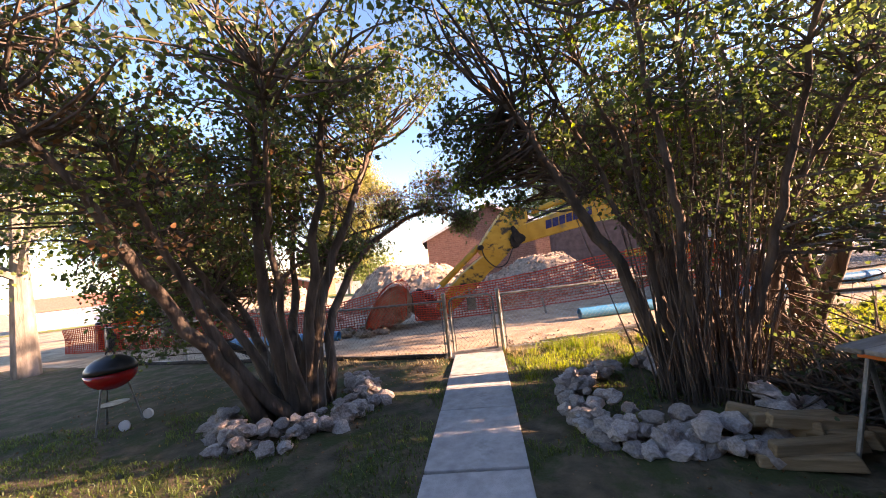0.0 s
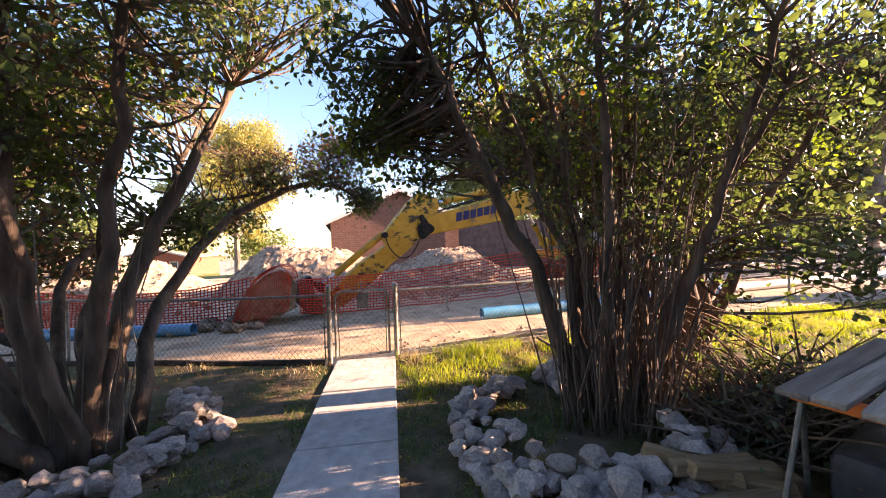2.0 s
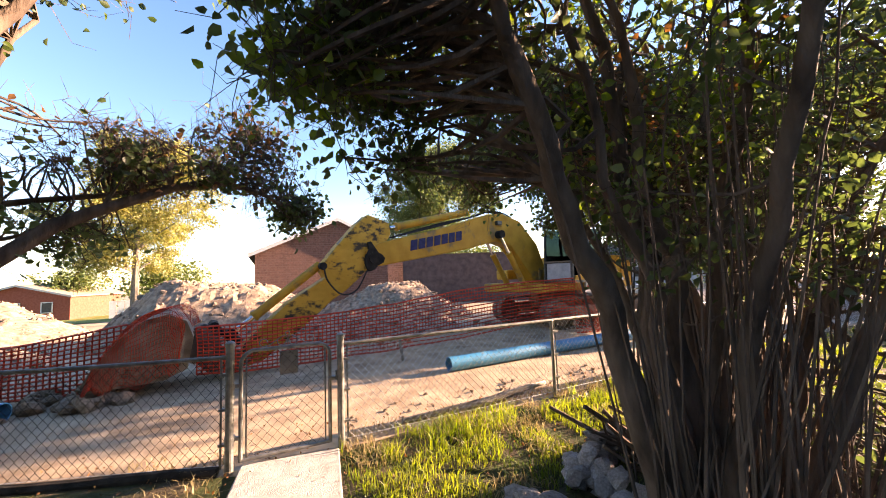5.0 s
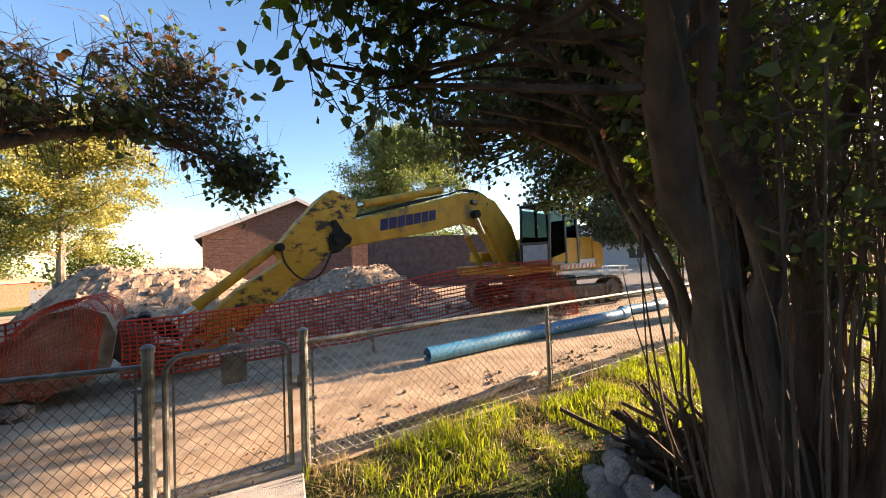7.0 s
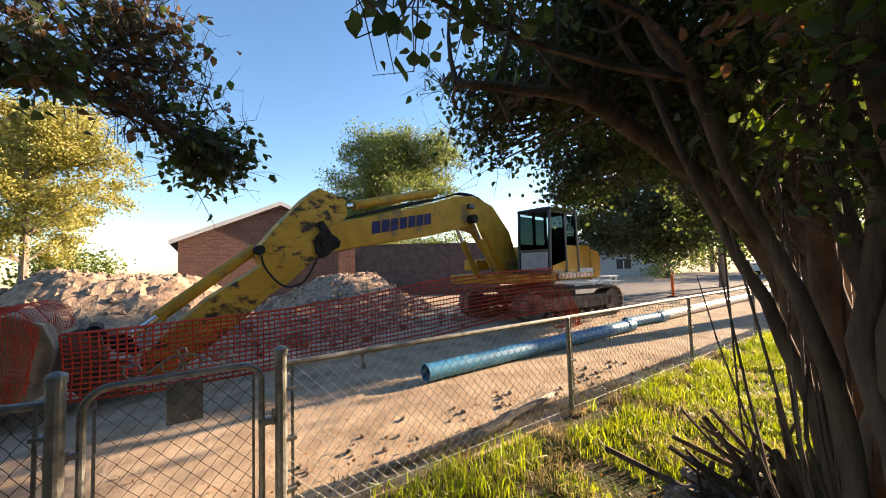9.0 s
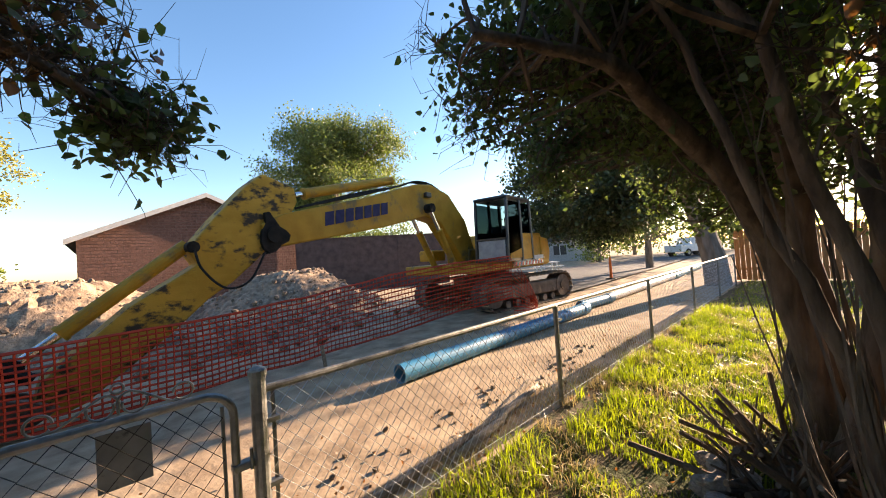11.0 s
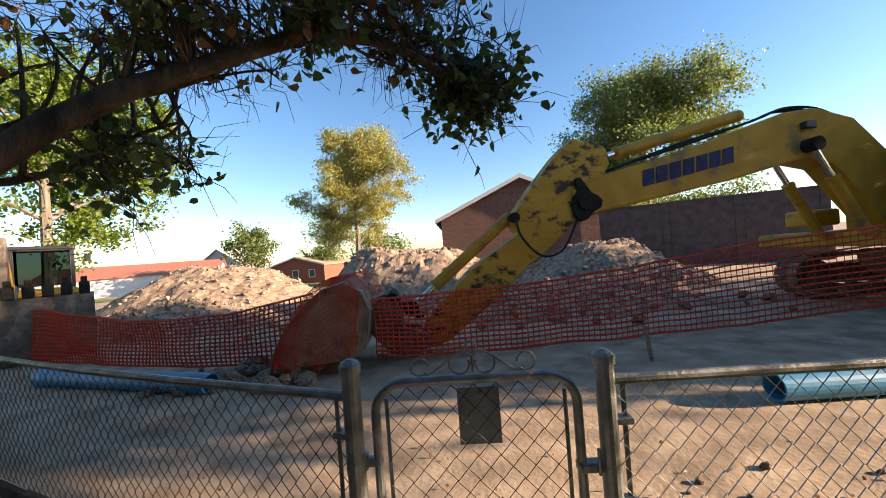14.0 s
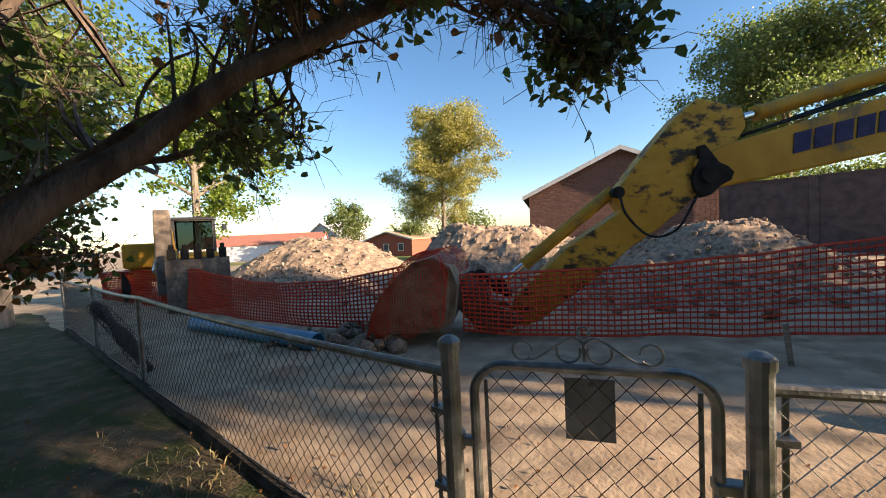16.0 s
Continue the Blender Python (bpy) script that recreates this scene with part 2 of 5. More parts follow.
# ---- mesh helpers ----
class Build:
    """Gathers vertices and faces of one mesh."""

    def __init__(self):
        self.v, self.f = [], []

    def add(self, verts, faces, m=None):
        k = len(self.v)
        self.v.extend([tuple(m @ Vector(p)) for p in verts] if m else [tuple(p) for p in verts])
        self.f.extend([tuple(k + i for i in f) for f in faces])
        return self

    def box(self, c, s, m=None, bevel=0.0):
        if not bevel:
            x, y, z = (0.5 * a for a in s)
            pts = [(c[0] + a * x, c[1] + b * y, c[2] + d * z) for a in (-1, 1) for b in (-1, 1) for d in (-1, 1)]
            return self.add(pts, [(0, 1, 3, 2), (4, 6, 7, 5), (0, 4, 5, 1), (2, 3, 7, 6), (0, 2, 6, 4), (1, 5, 7, 3)], m)
        bm = bmesh.new()
        bmesh.ops.create_cube(bm, size=1, matrix=Matrix.Translation(c) @ Matrix.Diagonal((*s, 1)))
        bmesh.ops.bevel(bm, geom=bm.edges[:], offset=bevel, segments=2, profile=0.5, affect="EDGES")
        return self.bm(bm, m)

    def bm(self, bm, m=None):
        bm.verts.index_update()
        self.add([p.co[:] for p in bm.verts], [[p.index for p in f.verts] for f in bm.faces], m)
        bm.free()
        return self

    def prism(self, poly, y0, y1, m=None, bevel=0.0):
        """A profile in x and z, extruded from y0 to y1."""
        bm = bmesh.new()
        a = [bm.verts.new((x, y0, z)) for x, z in poly]
        b = [bm.verts.new((x, y1, z)) for x, z in poly]
        n = len(poly)
        bm.faces.new(a)
        bm.faces.new(b[::-1])
        for i in range(n):
            bm.faces.new((a[i], b[i], b[(i + 1) % n], a[(i + 1) % n]))
        bmesh.ops.recalc_face_normals(bm, faces=bm.faces[:])
        if bevel:
            bmesh.ops.bevel(bm, geom=bm.edges[:], offset=bevel, segments=2, profile=0.5, affect="EDGES")
        return self.bm(bm, m)

    def tube(self, pts, radii, seg=8, caps=True, squash=1.0):
        pts = [Vector(p) for p in pts]
        if not hasattr(radii, "__len__"):
            radii = [radii] * len(pts)
        k, side = len(self.v), None
        for i, p in enumerate(pts):
            d = (pts[min(i + 1, len(pts) - 1)] - pts[max(i - 1, 0)])
            d = d.normalized() if d.length > 1e-9 else Vector((0, 0, 1))
            if side is None:
                side = d.orthogonal().normalized()
            side = side - d * side.dot(d)
            side = side.normalized() if side.length > 1e-6 else d.orthogonal().normalized()
            up = d.cross(side)
            for j in range(seg):
                a = 2 * math.pi * j / seg
                self.v.append(tuple(p + radii[i] * (side * math.cos(a) + up * (math.sin(a) * squash))))
        for i in range(len(pts) - 1):
            for j in range(seg):
                a, b = k + i * seg + j, k + i * seg + (j + 1) % seg
                self.f.append((a, b, b + seg, a + seg))
        if caps:
            self.f.append(tuple(range(k + seg - 1, k - 1, -1)))
            e = k + (len(pts) - 1) * seg
            self.f.append(tuple(range(e, e + seg)))
        return self

    def mesh(self, name, material, smooth=False):
        me = bpy.data.meshes.new(name)
        me.from_pydata(self.v, [], self.f)
        me.materials.append(material)
        if smooth:
            me.shade_smooth()
        me.update()
        return me


def thing(name, loc, label, category, group="", rz=0.0):
    ob = new(name)
    ob.empty_display_size = 0.2
    ob.matrix_world = pose(*loc, 0, 0, rz)
    return tagged(ob, label, category, group)


def part(name, b, material, parent, label="", smooth=False):
    """One mesh under a thing or a part, in that thing's own coordinates."""
    ob = new(name, b.mesh(name, material, smooth))
    ob.parent = parent
    return tagged(ob, label)


def solo(name, b, material, label, category, group="", kind="", smooth=False, m=None):
    ob = new(name, b.mesh(name, material, smooth))
    if m:
        ob.matrix_world = m
    return tagged(ob, label, category, group, kind)


def bez(p0, p1, p2, p3, n):
    p0, p1, p2, p3 = (Vector(p) for p in (p0, p1, p2, p3))
    return [p0 * (1 - t) ** 3 + p1 * 3 * t * (1 - t) ** 2 + p2 * 3 * t * t * (1 - t) + p3 * t ** 3 for t in (i / n for i in range(n + 1))]


def smoothline(pts, n):
    """A soft curve through points (Catmull-Rom)."""
    pts = [Vector(p) for p in pts]
    ext = [pts[0] * 2 - pts[1]] + pts + [pts[-1] * 2 - pts[-2]]
    out = []
    for i in range(1, len(ext) - 2):
        a, b, c, d = ext[i - 1:i + 3]
        for k in range(n):
            t = k / n
            out.append(0.5 * (2 * b + (c - a) * t + (2 * a - 5 * b + 4 * c - d) * t * t + (3 * b - a - 3 * c + d) * t ** 3))
    return out + [pts[-1]]


def leaf_mesh(name, centres, sizes, material, rng, droop=0.5, wide=0.74):
    """Folded pointed leaves, one island each."""
    c = np.asarray(centres, float)
    n = len(c)
    d = rng.normal(size=(n, 3))
    d[:, 2] -= droop
    d /= np.linalg.norm(d, axis=1)[:, None]
    s = np.cross(d, rng.normal(size=(n, 3)))
    s /= np.linalg.norm(s, axis=1)[:, None]
    u = np.cross(s, d)
    L = np.asarray(sizes, float)[:, None]
    w = L * wide * 0.5
    v = np.stack([c, c + d * L * 0.3 + s * w + u * w * 0.35, c + d * L * 0.7 + s * w * 0.72 + u * w * 0.25, c + d * L - u * L * 0.08,
                  c + d * L * 0.7 - s * w * 0.72 + u * w * 0.25, c + d * L * 0.3 - s * w + u * w * 0.35], axis=1).reshape(-1, 3)
    k = np.arange(n)[:, None] * 6
    f = np.concatenate([k + np.array([0, 1, 2, 3]), k + np.array([0, 3, 4, 5])], axis=0)
    me = bpy.data.meshes.new(name)
    me.vertices.add(len(v))
    me.vertices.foreach_set("co", v.ravel())
    me.loops.add(f.size)
    me.loops.foreach_set("vertex_index", f.ravel())
    me.polygons.add(len(f))
    me.polygons.foreach_set("loop_start", np.arange(len(f)) * 4)
    me.update(calc_edges=True)
    me.materials.append(material)
    return me


def blades(name, xy, z, heights, material, rng, lean=0.5):
    """Grass blades, one triangle each with a bend."""
    n = len(xy)
    base = np.column_stack([xy, np.full(n, z) if np.isscalar(z) else z])
    a = rng.uniform(0, 2 * np.pi, n)
    side = np.column_stack([np.cos(a), np.sin(a), np.zeros(n)]) * (0.0025 + 0.0035 * rng.random(n))[:, None]
    tip = rng.normal(size=(n, 3)) * lean
    tip[:, 2] = 1
    h = np.asarray(heights)[:, None]
    mid = base + tip * np.array([0.35, 0.35, 1]) * h * 0.55
    v = np.stack([base - side, base + side, mid + side * 0.8, mid - side * 0.8, base + tip * h * np.array([1, 1, 0.92])], axis=1).reshape(-1, 3)
    k = np.arange(n)[:, None] * 5
    me = bpy.data.meshes.new(name)
    me.from_pydata(v.tolist(), [], (k + np.array([0, 1, 2, 3])).tolist() + (k + np.array([3, 2, 4])).tolist())
    me.materials.append(material)
    return me


def rise(x, y):
    """Height of the ground: flat in the yard, gently uneven outside, falling away far off."""
    t = min(1.0, max(0.0, (y - 26) / 30))
    fall = -1.7 * t * t * (3 - 2 * t) * min(1.0, max(0.0, (14 - x) / 14))
    edge = min(1.0, max(0.0, (y - 9.5) / 3))
    return fall + edge * 0.05 * noise.noise((x * 0.35, y * 0.35, 0))


# ---- ground, lawn, walk, road ----
def sheet(x0, x1, y0, y1, step, height):
    b = Build()
    nx, ny = max(1, round((x1 - x0) / step)), max(1, round((y1 - y0) / step))
    for j in range(ny + 1):
        for i in range(nx + 1):
            x, y = x0 + (x1 - x0) * i / nx, y0 + (y1 - y0) * j / ny
            b.v.append((x, y, height(x, y)))
    b.f = [(j * (nx + 1) + i, j * (nx + 1) + i + 1, (j + 1) * (nx + 1) + i + 1, (j + 1) * (nx + 1) + i) for j in range(ny) for i in range(nx)]
    return b


def ground_mesh():
    """One sheet, fine near the yard and coarse to the horizon."""
    xs = [-900, -400, -200, -120] + [-80 + 2.5 * i for i in range(24)] + [-20 + 0.5 * i for i in range(101)] + [32.5 + 2.5 * i for i in range(20)] + [120, 200, 400, 900]
    ys = [-900, -300, -100, -40, -20, -10] + [-5 + 0.5 * i for i in range(91)] + [42.5 + 2.5 * i for i in range(16)] + [120, 200, 400, 900]
    b = Build()
    b.v = [(x, y, rise(x, y)) for y in ys for x in xs]
    n = len(xs)
    b.f = [(j * n + i, j * n + i + 1, (j + 1) * n + i + 1, (j + 1) * n + i) for j in range(len(ys) - 1) for i in range(n - 1)]
    return b


solo("ground", ground_mesh(), M["dirt"], "packed tan dirt ground with tyre marks", "ground", kind="structure", smooth=True)

FENCE_Y = 6.92
LEFT_DIR = Vector((-0.935, 0.355, 0)).normalized()
POST_L, POST_R = Vector((1.14, 6.92, 0)), Vector((2.15, 6.92, 0))


def fence_y(x):
    return FENCE_Y if x > 1.14 else 6.92 + (1.14 - x) * 0.38


def lawn_mesh():
    b = Build()
    xs = [-30 + 0.4 * i for i in range(140)]
    n = 40
    for x in xs:
        top = fence_y(x) + 0.1 + 0.1 * noise.noise((x * 1.3, 3, 0)) + (0.0 if x > 2 else -0.02)
        for j in range(n + 1):
            y = -12 + (top + 12) * (j / n) ** 0.6
            b.v.append((x, y, 0.012 + 0.012 * noise.noise((x * 1.5, y * 1.5, 1)) * (j < n) - (0.02 if j == n else 0)))
    b.f = [(i * (n + 1) + j, (i + 1) * (n + 1) + j, (i + 1) * (n + 1) + j + 1, i * (n + 1) + j + 1) for i in range(len(xs) - 1) for j in range(n)]
    return b


lawn = solo("lawn", lawn_mesh(), M["lawn_soil"], "shaded yard lawn of short grass and bare soil", "lawn", kind="structure", smooth=True)

WALK_DIR = Vector((0.137, 0.99, 0)).normalized()
walkway = tagged(new("walkway"), "grey concrete garden walk of cast slabs", "path", kind="structure")
slab = Build().box((0, 0, 0), (0.885, 1.185, 0.1), bevel=0.012).mesh("slab", M["concrete"])
for k in range(-5, 1):
    s = 5.71 + 0.6 + 1.2 * k
    c = Vector((1.95 - 0.44 + (s - 5.72) * 0.138, s, -0.005 - 0.004 * (k % 2)))
    ob = new("slab", slab)
    ob.parent = walkway
    ob.matrix_world = Matrix.Translation(c) @ pose(0, 0, 0, 0.4 * (k % 3 - 1), 0, -7.9 + 0.3 * (k % 2))

road = sheet(14, 120, 11.2, 18.5, 3, lambda x, y: 0.02 + max(0, rise(x, y)))
for i, (x, y, z) in enumerate(road.v):
    road.v[i] = (x, y + (x - 14) * 0.06 + 0.25 * noise.noise((x, y, 5)), 0.07)
# Unseen wall, added to close the yard and block skylight from behind.
solo("unseen_back_wall", Build().box((1, -1.9, 2.6), (30, 0.3, 5.2)).box((1, -1.7, 0.25), (30.1, 0.2, 0.5)), M["mortar"], "plain brown unseen wall added behind the yard to block skylight", "wall", kind="structure")
# Unseen wall, added to keep the low sun off table, walk and lawn.
solo("unseen_shade_wall", Build().box((9.0, 0.7, 1.45), (0.3, 4.9, 2.9)), M["mortar"], "plain brown unseen wall added beside the yard to cast shade", "wall", kind="structure")
far_lawn = sheet(-34, -2, 27, 62, 2.5, lambda x, y: rise(x, y) + 0.03)
solo("far_lawn", far_lawn, M["far_grass"], "dry green grass field beyond the dirt heaps", "lawn", kind="structure", smooth=True)
solo("road", road, M["asphalt"], "worn grey asphalt street with dusty edges", "road", kind="structure")


# ---- chain-link fence and gate ----
def chain_link(length, z0, z1, cell=0.085, r=0.0024):
    """Woven wire along local x: zigzag wires that hook into each other."""
    b = Build()
    n, rows = max(1, round(length / cell)), max(2, round((z1 - z0) / (cell * 1.1)))
    for i in range(n):
        pts = [((i + 0.5 + (0.5 if k % 2 else -0.5)) * length / n, 0.004 * (1 if k % 2 else -1), z0 + (z1 - z0) * k / rows) for k in range(rows + 1)]
        b.tube(pts, r, 3, False)
        pts = [((i + 0.5 + (-0.5 if k % 2 else 0.5)) * length / n, 0.004 * (-1 if k % 2 else 1), z0 + (z1 - z0) * k / rows) for k in range(rows + 1)]
        b.tube(pts, r, 3, False)
    return b


def post(loc, height, r, label, cap=True):
    ob = thing("fence_post", loc, label, "fence post", "chain-link fence posts")
    part("shaft", Build().tube([(0, 0, -0.15), (0, 0, height - 0.03)], r, 14), M["galv"], ob, smooth=False)
    b = Build().tube([(0, 0, height - 0.045), (0, 0, height - 0.01), (0, 0, height), (0, 0, height + 0.012)], [r * 1.18, r * 1.18, r * 0.95, r * 0.35], 14)
    if cap:
        part("cap", b, M["galv"], ob)
    return ob


def fence_run(a, b_, top, label, low=0.05, sag=0.0, wire="wire"):
    """A length of fence between two posts: rail, wire, tension bar."""
    d = b_ - a
    L = d.length
    ob = thing("chain_link_fence", (a.x, a.y, 0), label, "fence", "chain-link fence panels", math.degrees(math.atan2(d.y, d.x)))
    rail = [(L * k / 8, 0, top - sag * math.sin(math.pi * k / 8)) for k in range(9)]
    part("top_rail", Build().tube(rail, 0.021, 10), M["galv"], ob)
    part("wire_mesh", chain_link(L - 0.1, low, top - 0.02), M[wire], ob)
    part("tension_bar", Build().box((0.07, 0.012, (top + low) / 2), (0.018, 0.006, top - low)), M["galv"], ob)
    part("tension_wire", Build().tube([(0.03, 0, low + 0.03), (L - 0.03, 0, low + 0.02)], 0.003, 5), M["wire"], ob)
    for z in (0.25, 0.55, 0.85):
        part("tension_band", Build().box((0.045, 0, z * top), (0.09, 0.05, 0.022)), M["galv"], ob)
    return ob


post(POST_L, 1.19, 0.037, "weathered galvanised steel gate post with domed cap")
post(POST_R, 1.17, 0.037, "weathered galvanised steel gate post with domed cap")
RIGHT = [POST_R] + [Vector((x, 6.92, 0)) for x in (5.09, 8.17, 11.22, 14.27, 17.3)]
for p in RIGHT[1:]:
    post(p, 1.06, 0.024, "slim galvanised steel line post of the fence")
for a, b_ in zip(RIGHT, RIGHT[1:]):
    fence_run(a, b_, 1.06, "galvanised chain-link fence panel with top rail")
LEFT = [POST_L] + [POST_L + LEFT_DIR * s for s in (4.35, 6.9, 10.0)]
for p in LEFT[1:]:
    post(p, 1.04, 0.024, "slim weathered line post of the fence")
for a, b_ in zip(LEFT, LEFT[1:]):
    fence_run(a, b_, 1.05, "old chain-link fence panel, wire darkened for tree shade", sag=0.03, wire="wire_shaded")


def arc(cx, cz, r, a0, a1, n=8):
    return [(cx + r * math.cos(radians(a0 + (a1 - a0) * k / n)), 0, cz + r * math.sin(radians(a0 + (a1 - a0) * k / n))) for k in range(n + 1)]


gate = thing("garden_gate", (1.2, 6.93, 0), "closed chain-link walk gate with scrolled steel crest", "gate")
G = 0.87
frame_line = [(0.03, 0, 0.08), (0.03, 0, 0.92)] + arc(0.15, 0.97, 0.12, 180, 90) + arc(G - 0.15, 0.97, 0.12, 90, 0) + [(G - 0.03, 0, 0.92), (G - 0.03, 0, 0.08)]
part("gate_frame", Build().tube(frame_line, 0.019, 10).tube([(0.03, 0, 0.09), (G - 0.03, 0, 0.09)], 0.019, 10), M["galv"], gate)
wire_panel = part("wire_mesh", chain_link(G - 0.15, 0.1, 1.07), M["wire_shaded"], gate)
wire_panel.location = (0.075, 0, 0)
for x in (0.075, G - 0.075):
    part("tension_bar", Build().box((x, 0.01, 0.56), (0.015, 0.006, 0.93)), M["galv"], gate)
crest = Build()
for s in (-1, 1):
    mid = G / 2
    line = [(mid + s * x, 0, z) for x, z in [(0.0, 1.115), (0.0, 1.175), (0.03, 1.2), (0.065, 1.19), (0.16, 1.125), (0.2, 1.115)]]
    crest.tube(smoothline(line, 5), 0.005, 6)
    crest.tube([(mid + s * 0.215 + 0.036 * math.cos(radians(a)) * s, 0, 1.15 + 0.036 * math.sin(radians(a))) for a in range(-140, 181, 20)], 0.005, 6)
    crest.tube([(mid + s * 0.052 + 0.04 * math.cos(radians(a)) * s, 0, 1.152 + 0.04 * math.sin(radians(a))) for a in range(160, 381, 20)], 0.005, 6)
crest.tube([(G / 2 + 0.02 * math.cos(radians(a)), 0, 1.222 + 0.02 * math.sin(radians(a))) for a in range(0, 361, 24)], 0.005, 6)
part("scroll_crest", crest, M["galv"], gate, "bent steel scroll ornament")
for z in (0.3, 0.78):
    part("hinge", Build().box((-0.02, 0, z), (0.1, 0.035, 0.035), bevel=0.006).tube([(-0.058, 0, z - 0.03), (-0.058, 0, z + 0.03)], 0.045, 12), M["galv"], gate)
part("latch", Build().box((G + 0.0, 0, 0.72), (0.1, 0.05, 0.04), bevel=0.008).tube([(G + 0.03, -0.03, 0.7), (G + 0.03, -0.03, 0.8)], 0.008, 8), M["galv"], gate)
plate = part("sign_plate", Build().box((0.45, 0.014, 0.935), (0.17, 0.003, 0.23)), M["sign"], gate, "faded blank grey metal sign plate")

roll = thing("mesh_roll", (0, 0, 0), "dark roll of old chain-link leaning on the fence", "mesh roll")
ends = [Vector((-5.2, 9.33, 0.75)), Vector((-4.3, 9.05, 0.5)), Vector((-3.3, 8.75, 0.1))]
part("roll", Build().tube(smoothline(ends, 6), [0.07 + 0.02 * math.sin(k) for k in range(13)], 9), M["black_timber"], roll)
for k in range(16):
    c = ends[0].lerp(ends[2], (k + 0.5) / 16) + Vector((0, 0, 0.07 * math.sin(math.pi * k / 16)))
    part("wire_loop", Build().tube([c + Vector((0.05 * math.sin(a), 0.1 * math.sin(a), 0.1 * math.cos(a))) for a in [2 * math.pi * j / 10 for j in range(11)]], 0.004, 4, False), M["rubber"], roll)

# dark edging along the fence foot
edge = Build()
pts = [POST_L + LEFT_DIR * s + Vector((0, -0.02, 0.03 + 0.01 * math.sin(s * 3))) for s in [0.1 + 0.4 * k for k in range(25)]]
edge.tube(pts, 0.05, 7, squash=0.8)
solo("edging_timber", edge, M["black_timber"], "dark rotted edging log along the fence foot", "edging")
solo("fallen_rail", Build().tube([(2.9, 7.15, 0.03), (4.2, 7.18, 0.06), (5.35, 7.5, 0.05)], 0.035, 9), M["bark_grey"], "grey weathered branch lying on dirt beside the fence", "branch")


# ---- excavator ----
def letter_bars(b, x0, x1, z0, z1, y):
    """Illegible marking as seven plain slanted bars of one height, with notches."""
    n = 7
    for k in range(n):
        a, c = k / n, (k + 0.82) / n
        xa, xb = x0 + (x1 - x0) * a, x0 + (x1 - x0) * c
        za, zb = z0[0] + (z0[1] - z0[0]) * a, z0[0] + (z0[1] - z0[0]) * c
        h = z1
        b.prism([(xa, za), (xb, zb), (xb + 0.02, zb + h), (xa + 0.02, za + h)], y, y + 0.01)


